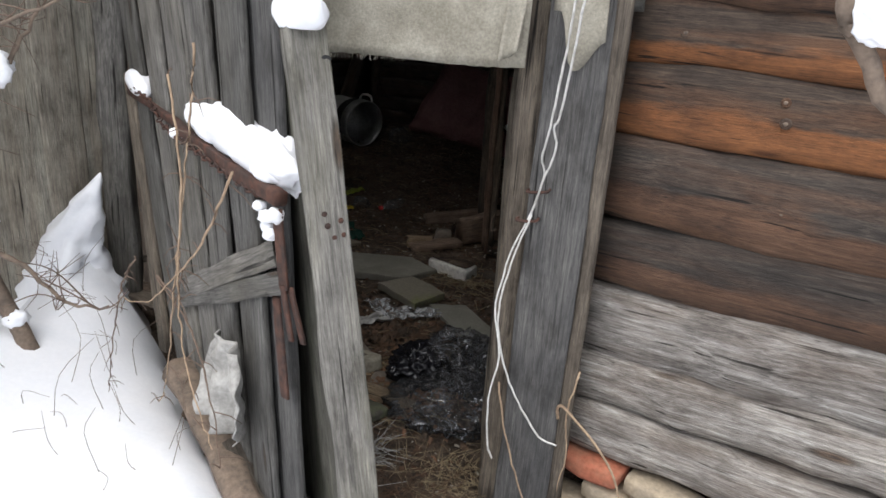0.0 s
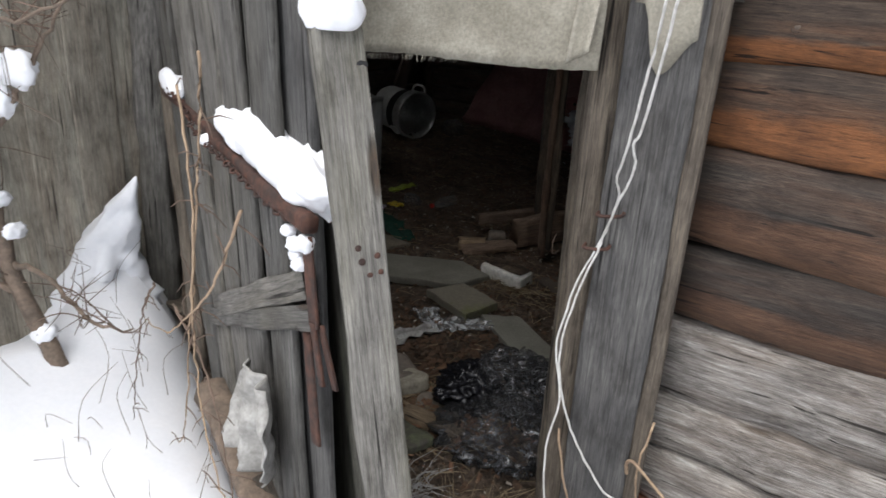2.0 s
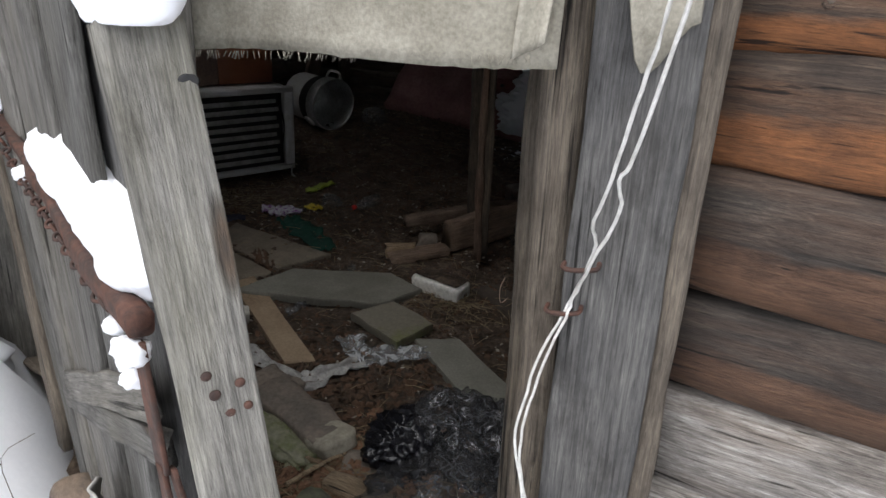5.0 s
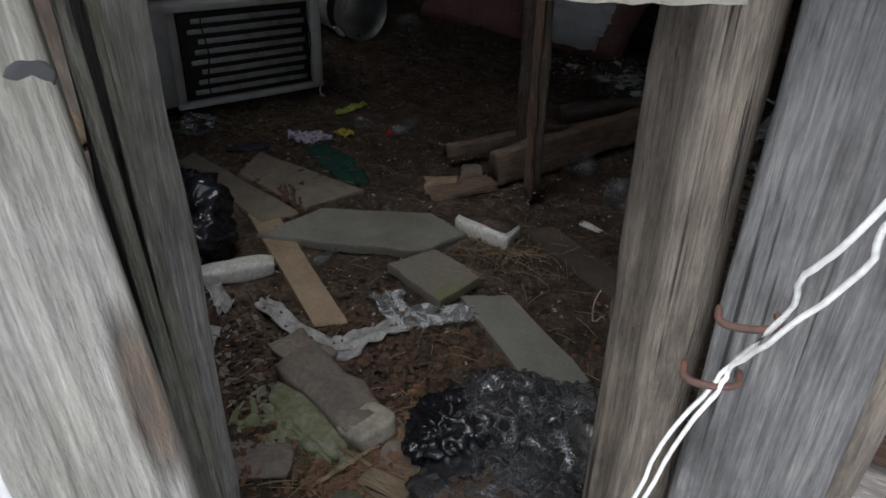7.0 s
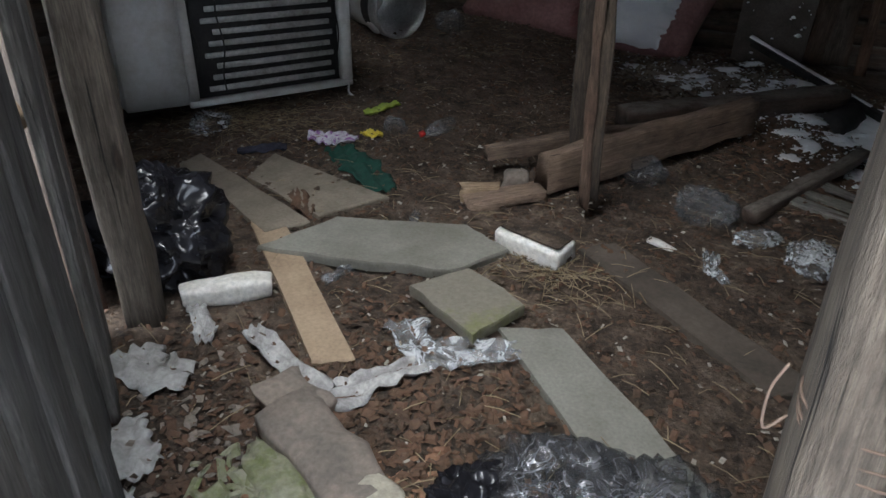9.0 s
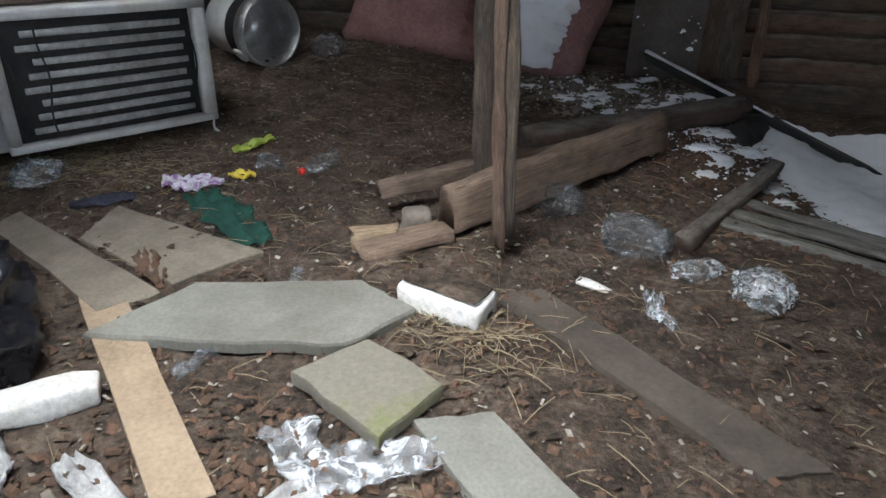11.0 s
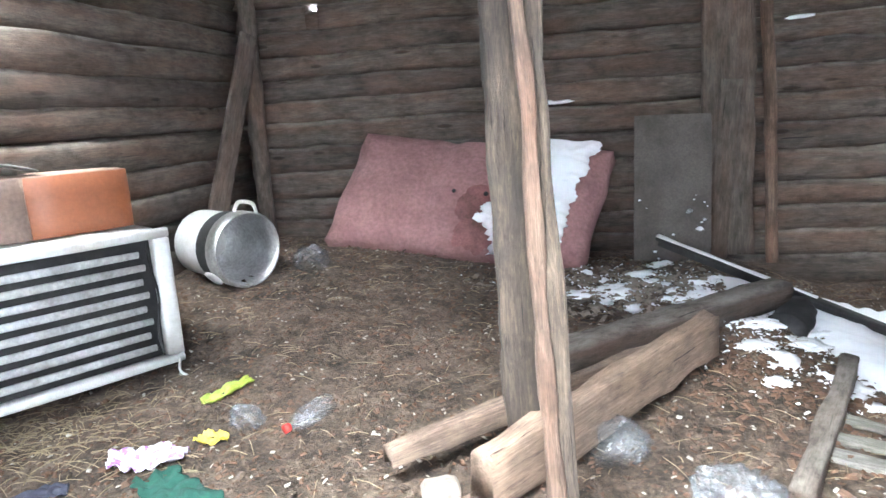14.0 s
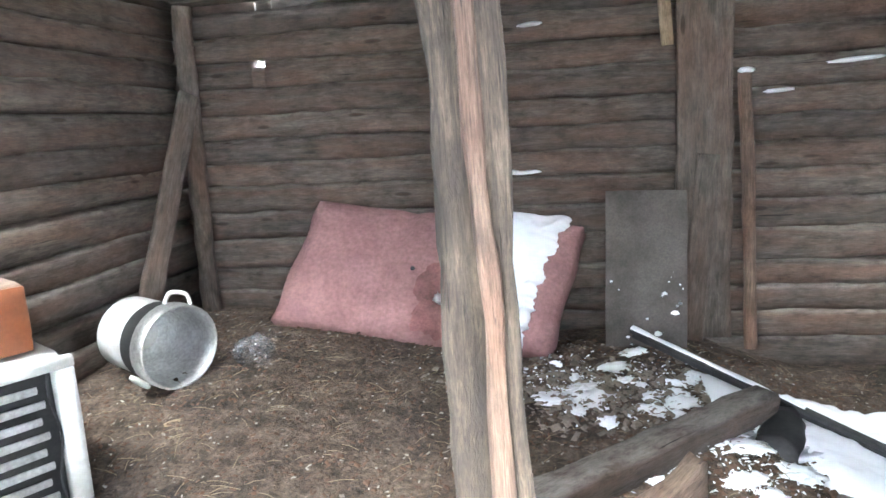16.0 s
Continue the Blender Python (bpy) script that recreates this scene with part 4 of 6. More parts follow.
chunk = thing("rubble_block", "rough pale brick chunk under the timbers", "block", (-1.14, 2.53, floor_z(-1.14, 2.53)))
part("block", block(0.12, 0.10, 0.11, 0.026, 0.012, 100, 4), CONCRETE, chunk, pose(-1.14, 2.53, floor_z(-1.14, 2.53) - 0.015, 4, 3, 30))
timber("slab", "short broken pale slab under the beam", (-1.25, 2.27), (-1.0, 2.50, 0.01), 0.13, 0.05, PALEBEAM, 94, soft=0.1)
timber("slab", "split end of a pale plank under the beam", (-1.31, 2.33), (-1.17, 2.42), 0.07, 0.07, RAW, 95, soft=0.3)

# wall fittings at the back
wall_post = thing("wall_post", "broad grey upright board on the back wall", "post", (0.17, 5.75, 0.0))
stick("board", (0.19, 5.80, 0.05), (0.17, 5.83, 2.4), 0.34, 0.06, INNER, wall_post, up=(0, -1, 0), soft=0.12, steps=20, wear=0.008, seed=111)
stick("lower_board", (0.10, 5.72, 0.05), (0.20, 5.77, 1.25), 0.14, 0.04, INNER, wall_post, up=(0, -1, 0), soft=0.12, steps=12, wear=0.006, seed=112)
pole = thing("pole", "slim brown peeled pole with snow on its end", "pole", (0.43, 5.7, 0.0))
stick("shaft", (0.45, 5.62, 0.03), (0.41, 5.80, 1.74), 0.075, 0.075, REDWOOD, pole, up=(0, -1, 0), soft=0.8, steps=14, wear=0.006, bow=0.02, seed=113)
part("snow_tip", lump((0.05, 0.04, 0.02), 0.2, 2, 6, 3), SNOW, pole, pose(0.41, 5.79, 1.75), "dab of snow")
panel = thing("plywood_sheet", "grey-brown plywood sheet leaning, flecked with snow", "plywood", (-0.18, 5.55, 0.1))
pm = frame_of((-0.455, 5.50, 0.075), (1, 0.02, -0.02), (0.06, 0.22, 0.97))
part("sheet_board", block(0.50, 0.022, 0.99, 0.003, 0.004, 7, 5), PLY, panel, frame_of(pm @ Vector((0.25, 0, 0)), (1, 0.02, -0.02), (0, 1, -0.2)))
rnd = random.Random(15)
for k in range(26):
    x, y = rnd.uniform(0.03, 0.48), abs(rnd.gauss(0.35, 0.16))
    r = rnd.uniform(0.005, 0.016)
    part("snow_fleck", lump((r * 1.5, r, 0.005), 0.4, 2, k, 2), SNOW, panel, pm @ Matrix.Translation((x, min(0.95, y), 0.016)))
brace = thing("leaning_brace", "dark plank propped against the corner", "plank", (-3.3, 4.9, 0.3))
stick("plank", (-3.34, 4.95, 0.22), (-3.20, 5.62, 1.80), 0.15, 0.04, INNER, brace, up=(0.9, -0.4, 0.2), soft=0.15, steps=12, wear=0.006, seed=121)
corner = thing("corner_upright", "rough dark upright in the log corner", "post", (-3.3, 5.75, 0.0))
stick("shaft", (-3.30, 5.78, 0.1), (-3.28, 5.78, 2.4), 0.13, 0.12, INNER, corner, up=(0.5, -0.8, 0), soft=0.5, steps=14, wear=0.012, seed=122)

# rail and drifted snow on the open side
rail = thing("steel_rail", "long dark metal angle bar lying over the drift, snow along it", "rail", (0.1, 4.3, 0.2))
stick("web", (-0.33, 5.11, 0.305), (1.0, 4.29, -0.14), 0.05, 0.022, BLACK, rail, soft=0.05, steps=10, wear=0.001, seed=131)
stick("flange", (-0.32, 5.13, 0.277), (1.01, 4.31, -0.168), 0.012, 0.05, BLACK, rail, soft=0.05, steps=10, wear=0.001, seed=132)
stick("snow_line", (-0.33, 5.11, 0.32), (0.45, 4.63, 0.06), 0.034, 0.016, SNOW, rail, soft=0.8, steps=40, wear=0.006, seed=133, label="thin line of snow")


def drift_fn(u, v):
    x, y = 0.02 + u * 2.7, 3.1 + v * 2.75
    d = (x - 0.12) * 0.85 + (y - 4.05) * 0.5 + 0.16 * noise.noise(Vector((x * 2.2, y * 2.2, 1)))
    z = -0.05 + 0.12 * ease(d, -0.05, 0.5) - 0.3 * ease(y, 4.95, 5.35) + 0.035 * noise.noise(Vector((x * 4, y * 4, 7))) + 0.02 * noise.noise(Vector((x * 13, y * 13, 2)))
    return (x, y, floor_z(x, y) + z)


drift = part("snow_drift", sheet(drift_fn, 90, 100), SNOW, None)
tagged(drift, "drift of blown-in snow on the earth floor", "snow", kind="stuff")
stump = thing("log_stump", "dark sawn log end lying in the snow", "log", (0.15, 3.85, 0.0))
stick("stump", (0.20, 4.25, -0.01), (0.36, 4.60, -0.03), 0.19, 0.19, BLACK, stump, soft=0.9, steps=6, wear=0.02, seed=141)
prop2 = thing("short_post", "short broken stake leaning out of the rubble", "stake", (-0.1, 2.85, 0))
stick("stake", (-0.13, 2.66, 0.03), (0.38, 3.90, -0.02), 0.075, 0.06, INNER, prop2, soft=0.4, steps=8, wear=0.01, seed=142)
for k, (p, q) in enumerate((((0.10, 3.30), (1.05, 2.95)), ((0.05, 3.13), (0.95, 2.74)), ((0.02, 2.98), (0.9, 2.58)))):
    timber("board", "pale grey board lying among the snow", p, q, 0.075, 0.025, POST, 150 + k)

# boards on the floor by the door
def flat_board(name, label, outline, thick, mat, z=0.0, seed=0):
    """A board with a broken outline, given as points round it."""
    c = sum((Vector((x, y, 0)) for x, y in outline), Vector()) / len(outline)
    d = Vector((outline[1][0] - outline[0][0], outline[1][1] - outline[0][1], 0))
    m = frame_of((c.x, c.y, floor_z(c.x, c.y) + z), d, (-d.y, d.x, 0))
    inv = m.inverted()
    rnd = random.Random(seed)
    ring = []
    for k, (x, y) in enumerate(outline):
        a, b = Vector((x, y, m.translation.z)), Vector((*outline[(k + 1) % len(outline)], m.translation.z))
        for s in range(5):
            ring.append(inv @ (a.lerp(b, s / 5) + Vector((rnd.uniform(-1, 1), rnd.uniform(-1, 1), 0)) * 0.006))
    bm = bmesh.new()
    low = [bm.verts.new((p.x * 0.99, p.y * 0.99, -0.01)) for p in ring]
    mid = [bm.verts.new((p.x, p.y, thick * 0.7)) for p in ring]
    top = [bm.verts.new((p.x * 0.985, p.y * 0.985, thick + rnd.uniform(-0.001, 0.001))) for p in ring]
    n = len(ring)
    for a, b in ((low, mid), (mid, top)):
        for k in range(n):
            bm.faces.new((a[k], a[(k + 1) % n], b[(k + 1) % n], b[k]))
    bm.faces.new(top)
    bm.faces.new(low[::-1])
    bmesh.ops.recalc_face_normals(bm, faces=bm.faces[:])
    me = bpy.data.meshes.new("board")
    bm.to_mesh(me)
    bm.free()
    ob = part(name, me, mat, None, m, smooth=False)
    return tagged(ob, label, "board")


flat_board("floor_board", "wide pale grey floorboard with a pointed broken end", [(-1.79, 1.50), (-1.42, 1.575), (-1.06, 1.665), (-0.93, 1.91), (-1.16, 2.02), (-1.66, 1.85)], 0.03, FLOORBOARD, 0.015, 1)
flat_board("floor_board", "short mossy greenish board lying on the floor", [(-0.84, 1.31), (-0.75, 1.55), (-1.00, 1.69), (-1.137, 1.49)], 0.03, MOSSY, 0.02, 2)
flat_board("floor_board", "long grey floorboard lying towards the door", [(-0.80, 1.44), (-0.35, 0.98), (-0.06, 0.70), (0.10, 0.82), (-0.30, 1.22), (-0.62, 1.52)], 0.022, FLOORBOARD, 0.0, 3)
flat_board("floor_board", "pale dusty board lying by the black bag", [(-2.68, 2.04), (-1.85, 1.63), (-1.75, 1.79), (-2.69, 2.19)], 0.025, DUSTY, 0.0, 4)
flat_board("floor_board", "broad grey board sunk in rubbish", [(-2.29, 2.05), (-1.76, 1.86), (-1.59, 2.16), (-2.37, 2.36)], 0.02, DUSTY, 0.0, 5)
# narrow pale board laid where a streak of light falls on the earth
flat_board("floor_board", "narrow pale board standing in for a light streak", [(-2.10, 1.80), (-1.22, 1.03), (-1.12, 1.10), (-2.00, 1.89)], 0.022, STREAKBOARD, 0.0, 6)
flat_board("floor_board", "dark worn board lying flat on the earth", [(-0.72, 2.08), (0.0, 1.48), (0.14, 1.55), (-0.60, 2.19)], 0.025, DARKBOARD, 0.0, 7)

# ---- at the door ----
canvas = thing("door_canvas", "stiff dirty beige canvas nailed over the doorway", "cloth", (-0.3, -0.03, 1.5))


def canvas_fn(u, v):
    x = -0.86 + 0.80 * u
    z = 1.385 + 0.055 * u + 0.012 * math.sin(u * 5) + v * 0.62
    y = -0.035 + 0.02 * math.sin(u * 7 + v * 2) * (1 - v) + 0.006 * noise.noise(Vector((x * 12, z * 9, 0)))
    if v == 0:
        z += 0.004 * noise.noise(Vector((x * 60, 1, 1)))
    return (x, y, z)


part("main_sheet", sheet(canvas_fn, 50, 24, 0.004), CANVAS, canvas)


def flap_fn(u, v):
    return (-0.115 + 0.05 * u - 0.01 * (1 - v), -0.05 + 0.02 * math.sin(u * 5) * (1 - v), 1.44 + 0.03 * u * (1 - v) + v * 0.16)


part("torn_strip", sheet(flap_fn, 6, 10, 0.004), CANVAS, canvas)


def flap2_fn(u, v):
    x = 0.0 + 0.135 * u
    low = 1.575 - 0.14 * ease(u, 0.15, 0.5) + 0.075 * ease(u, 0.55, 1.0)
    z = low + v * (2.0 - low)
    return (x - 0.02 * v, -0.022 - 0.02 * math.sin(u * 6 + v) * (1 - v) - 0.008, z)


part("torn_corner", sheet(flap2_fn, 12, 12, 0.004), CANVAS, canvas)
rnd = random.Random(2)
fr_v, fr_f = [], []
for k in range(90):
    x = rnd.uniform(-0.72, -0.1)
    z = 1.385 + 0.055 * (x + 0.86) / 0.8 + 0.01
    a, b = tube_data([(x, -0.04, z), (x + rnd.uniform(-0.006, 0.006), -0.042, z - rnd.uniform(0.010, 0.016))], 0.0007, 3)
    fr_f += [tuple(i + len(fr_v) for i in f) for f in b]
    fr_v += a
part("fringe", mesh_of(fr_v, fr_f), CANVAS, canvas, label="frayed threads")

# two white cables hanging down the jamb
cable = thing("hanging_cable", "pair of kinked white cables hanging down the jamb", "cable", (0.0, -0.03, 1.0))
tube("strand", [(0.36, -0.43, 2.44), (0.20, -0.46, 1.98), (0.115, -0.34, 1.66), (0.089, -0.264, 1.493), (0.07, -0.205, 1.391), (0.050, -0.150, 1.282), (0.036, -0.115, 1.225), (0.039, -0.075, 1.156), (0.008, -0.034, 1.05), (0.0, -0.034, 1.02), (-0.03, -0.034, 0.94), (-0.05, -0.038, 0.83), (-0.057, -0.04, 0.74), (-0.03, -0.04, 0.60), (-0.045, -0.045, 0.45), (-0.03, -0.05, 0.30), (-0.012, -0.05, 0.25)], 0.0030, WIRE, cable, n=4, jitter=0.0014, seed=3)
tube("strand", [(0.38, -0.42, 2.44), (0.24, -0.48, 1.98), (0.140, -0.36, 1.66), (0.108, -0.275, 1.50), (0.083, -0.190, 1.351), (0.066, -0.165, 1.305), (0.072, -0.135, 1.252), (0.039, -0.090, 1.147), (0.014, -0.038, 1.06), (0.006, -0.038, 1.02), (-0.022, -0.038, 0.92), (-0.043, -0.042, 0.80), (-0.045, -0.04, 0.70), (-0.018, -0.036, 0.585), (0.02, -0.034, 0.50), (0.07, -0.03, 0.42), (0.12, -0.03, 0.36), (0.178, -0.03, 0.345)], 0.0030, WIRE, cable, n=4, jitter=0.0014, seed=4)
for z, x, nm in ((1.02, -0.002, 0), (1.105, 0.018, 1)):
    st = thing("staple", "rusty bent iron staple in the jamb", "staple", (x, -0.02, z), "jamb staples")
    tube("iron", [(x - 0.030, 0.0, z), (x - 0.029, -0.026, z), (x - 0.012, -0.036, z + 0.002), (x + 0.014, -0.035, z + 0.006), (x + 0.028, -0.026, z + 0.008), (x + 0.028, 0.0, z + 0.01)], 0.0045, RUST, st, n=4)

# a scrap of wire bound round the inner jamb
tie = thing("wire_tie", "thin grey wire wound round the inner jamb", "wire", (-0.09, 0.25, 0.91))
for k in range(3):
    ring = [(-0.089 + 0.053 * math.cos(a) - 0.001 * k, 0.25 + 0.063 * math.sin(a), 0.90 + 0.012 * k + 0.006 * math.sin(a + k)) for a in [2 * math.pi * q / 14 for q in range(15)]]
    tube("turn", ring, 0.0013, TWIG, tie, n=2, sides=5)
tube("loose_end", [(-0.15, 0.23, 0.905), (-0.165, 0.22, 0.895), (-0.168, 0.22, 0.93), (-0.16, 0.225, 0.955)], 0.0013, TWIG, tie, n=4, sides=5)

# bent stalk by the plinth
stalk = thing("bent_stalk", "bent pale dry stalk hooked by the brick plinth", "stalk", (0.2, -0.1, 0.1))
tube("stem", [(0.168, -0.03, 0.44), (0.165, -0.05, 0.485), (0.18, -0.06, 0.50), (0.22, -0.07, 0.475), (0.293, -0.08, 0.415), (0.36, -0.09, 0.33), (0.40, -0.10, 0.2), (0.41, -0.1, 0.05)], 0.005, VINE, stalk, n=5, taper=0.6)
for k, pts in enumerate((((-0.02, -0.05, 0.52), (0.02, -0.05, 0.35), (0.08, -0.06, 0.2), (0.14, -0.07, 0.08), (0.2, -0.09, 0.0)), ((0.21, -0.02, 0.6), (0.19, -0.03, 0.45), (0.21, -0.04, 0.35), (0.2, -0.05, 0.2)), ((-0.10, -0.12, 0.03), (-0.04, -0.13, 0.075), (0.05, -0.12, 0.07), (0.14, -0.12, 0.02)), ((0.2, -0.13, 0.04), (0.28, -0.14, 0.08), (0.31, -0.14, 0.05)))):
    tw = thing("dry_twig", "thin dry pale twig at the foot of the jamb", "twig", pts[-1], "twigs by the door")
    tube("stem", pts, 0.0035, VINE, tw, n=5, jitter=0.003, seed=k, taper=0.5)

# bar, chain and snow on the leaning planks
bar = thing("iron_bar", "rusty barred bracket with a chain and deep snow on it", "bar", (-1.1, -0.1, 1.05))
out = Vector((-0.537, -0.843, 0)) * 0.035
bp = Vector((-1.72, 0.38, 1.15)) + out, Vector((-1.16, 0.02, 1.10)) + out, Vector((-0.80, -0.22, 1.09)) + out, Vector((-0.50, -0.41, 1.085)) + out
stick("pole", bp[0], bp[3], 0.036, 0.036, RUST, bar, soft=0.3, steps=30, wear=0.006, bow=0.01, seed=205)


bar_dir = (bp[3] - bp[0]).normalized()
for k, (f, lx, lz, up) in enumerate(((0.60, 0.20, 0.055, 0.06), (0.72, 0.24, 0.072, 0.075), (0.86, 0.22, 0.066, 0.062), (0.92, 0.09, 0.05, 0.05))):
    c = bp[0].lerp(bp[3], f) - out * 0.8
    part("snow_load", lump((lx, 0.055, lz), 0.16, 1.8, 500 + k, 4), SNOW, bar, along(c + Vector((0, 0, up)), c + Vector((0, 0, up)) + bar_dir)[0], "thick white load of snow")
part("snow_load", lump((0.085, 0.04, 0.045), 0.25, 2.2, 506, 4), SNOW, bar, along((-0.575, -0.335, 1.150), (-0.517, -0.370, 1.070))[0], "thick white load of snow")
part("snow_tip", lump((0.13, 0.045, 0.045), 0.12, 2, 9, 4), SNOW, bar, along(bp[0] + Vector((0.06, -0.03, 0.05)), bp[1])[0] @ Matrix.Translation((0.05, 0, 0)))
for k, (s, z, r) in enumerate(((0.93, -0.045, 0.017), (0.96, -0.06, 0.02), (0.995, -0.04, 0.022), (0.975, -0.10, 0.018), (0.96, -0.085, 0.015), (0.45, -0.02, 0.022))):
    part("snow_clump", lump((r * 1.1, r, r * 0.9), 0.25, 2.2, 210 + k, 3), SNOW, bar, Matrix.Translation(bp[0].lerp(bp[3], s) + out * 0.5 + Vector((0, 0, z))))
link = mesh_of(*tube_data([(0.016 * math.cos(a), 0.010 * math.sin(a), 0) for a in [2 * math.pi * k / 12 for k in range(13)]], 0.0036, 5))
link.materials.append(RUST)
link.shade_smooth()
for k in range(38):
    s = 0.05 + 0.87 * k / 37
    p = bp[0].lerp(bp[3], s) + out * 0.72 + Vector((0, 0, -0.012 - 0.012 * math.sin(s * 3.1) + (0.05 if s < 0.25 else 0.05 * max(0, 0.35 - s) * 10)))
    d = (bp[3] - bp[0]).normalized()
    part("chain_link", link, RUST, bar, along(p, p + d, (0, 0, 1), 90 * (k % 2) + 30)[0])
strap = thing("hinge_strap", "flat rusty iron strap bent over the plank's edge", "hinge", (-0.5, -0.42, 0.85))
stick("flat", (-0.535, -0.44, 1.06), (-0.50, -0.46, 0.86), 0.045, 0.008, RUST, strap, up=(-0.5, -0.85, 0), soft=0.1, steps=6, wear=0.002, seed=221)
for dx in (0.0, 0.035):
    stick("prong", (-0.505 + dx * 0.6, -0.462, 0.87), (-0.47 + dx, -0.475, 0.73), 0.022, 0.007, RUST, strap, up=(-0.5, -0.85, 0), soft=0.1, steps=6, wear=0.003, bow=0.006, seed=222)
stick("back_strip", (-0.57, -0.39, 0.80), (-0.52, -0.42, 0.52), 0.04, 0.008, RUST, strap, up=(-0.5, -0.85, 0), soft=0.1, steps=8, wear=0.002, seed=224)
for k, (p, q, w) in enumerate((((-1.22, 0.06, 0.52), (-0.55, -0.37, 0.93), 0.075), ((-1.28, 0.10, 0.445), (-0.50, -0.40, 0.865), 0.06))):
    br = thing("brace_board", "grey split brace board nailed across the planks", "board", p, "brace boards")
    stick("board", Vector(p) + out * 0.9, Vector(q) + out * 0.9, w, 0.024, GREY, br, up=(-0.537, -0.843, 0), soft=0.08, steps=10, wear=0.005, ragged=0.02, seed=230 + k)
rustb = thing("fallen_board", "dark reddish board leaning in the gap", "board", (-1.55, 0.2, 0))
stick("board", (-1.50, 0.20, 0.12), (-1.75, 0.36, 1.22), 0.10, 0.03, BROWN, rustb, up=(-0.5, -0.84, 0), steps=10, wear=0.006, seed=241)
dpost = thing("fence_end_post", "stout weathered end post of the fence", "post", (-2.02, 0.55, 0))
stick("shaft", (-2.0, 0.50, -0.05), (-2.04, 0.58, 2.4), 0.13, 0.11, GREY, dpost, up=(0.6, -0.8, 0), soft=0.4, steps=16, wear=0.012, seed=242)
for k, (p, q) in enumerate((((-2.05, 0.75, 0.50), (-1.7, 0.6, 0.62)), ((-2.1, 0.7, 0.25), (-1.65, 0.45, 0.42)), ((-2.0, 0.8, 0.85), (-1.75, 0.7, 0.75)), ((-2.05, 0.55, 0.14), (-1.5, 0.3, 0.25)))):
    db = thing("broken_board", "dark broken board jammed in the gap", "board", p, "boards in the gap")
    stick("board", p, q, 0.09, 0.03, BROWN if k != 2 else RAW, db, steps=6, wear=0.012, ragged=0.03, seed=250 + k)

# rag hanging by the planks
rag = thing("hanging_rag", "crumpled pale grey rag caught on the planks", "rag", (-0.86, -0.25, 0.25))


def rag_fn(u, v):
    p = Vector((-0.77, -0.30, 0.58)) + Vector((-0.843, 0.537, 0)) * ((u - 0.5) * (0.10 + 0.26 * math.sin(math.pi * min(1, v * 0.75 + 0.1))) + 0.06 * v) + Vector((0, 0, -0.33 * v))
    return p + Vector((-0.537, -0.843, 0)) * (0.03 + 0.035 * math.sin(u * 11 + v * 3) * (0.3 + v) + 0.025 * noise.noise(Vector((u * 4, v * 5, 0))))


part("cloth", sheet(rag_fn, 26, 26, 0.005), RAG, rag)

# sill timbers and fallen trunk under the planks
for k, (p, q, w, mt) in enumerate((((-0.62, -0.42, 0.06), (-1.25, 0.0, 0.20), 0.11, BARK), ((-0.52, -0.46, 0.03), (-0.85, -0.22, 0.12), 0.08, BROWN))):
    sl = thing("sill_log", "dark rotten sill log under the planks", "log", p, "sill logs")
    stick("log", p, q, w, w, mt, sl, soft=0.7, steps=10, wear=0.014, seed=260 + k)

# sapling and its snow
def branch_tree(root, name, base, ctrl, r, mat, seed, depth=0, twigs=8, spread=0.35):
    pts = curve_points(ctrl, 6, 0.006, seed)
    rr = [r * (1 - 0.75 * i / (len(pts) - 1)) for i in range(len(pts))]
    part(name, mesh_of(*tube_data(pts, rr, 7)), mat, root)
    return pts


tree = thing("sapling", "young bare sapling with clumps of snow on its twigs", "tree", (-1.70, -0.22, 0.15))
trunk = branch_tree(tree, "trunk", None, [(-1.66, -0.22, 0.02), (-1.72, -0.22, 0.22), (-1.90, -0.22, 0.55), (-1.95, -0.22, 0.95), (-1.93, -0.22, 1.4), (-1.90, -0.25, 2.0)], 0.040, BARK, 301)
limbs = []
for k, ctrl in enumerate(([(-1.94, -0.22, 0.95), (-2.06, -0.24, 1.10), (-2.22, -0.25, 1.14), (-2.48, -0.26, 1.12)], [(-1.94, -0.22, 1.0), (-1.82, -0.2, 1.14), (-1.72, -0.18, 1.28), (-1.6, -0.16, 1.45), (-1.5, -0.14, 1.7)], [(-1.95, -0.22, 0.92), (-2.1, -0.2, 1.0), (-2.25, -0.2, 0.9)], [(-1.9, -0.22, 0.6), (-1.7, -0.25, 0.62), (-1.45, -0.3, 0.55), (-1.2, -0.35, 0.6)], [(-1.86, -0.22, 0.5), (-2.1, -0.35, 0.6), (-2.3, -0.5, 0.7)], [(-1.94, -0.22, 1.25), (-1.75, -0.3, 1.4), (-1.5, -0.36, 1.42), (-1.2, -0.4, 1.5)])):
    limbs.append(branch_tree(tree, "limb", None, ctrl, 0.012, BARK, 310 + k))
rnd = random.Random(33)
tv, tf = [], []


def add_tube(vs, fs, pts, rr, sides=4):
    a, b = tube_data(pts, rr, sides)
    fs += [tuple(i + len(vs) for i in f) for f in b]
    vs += a


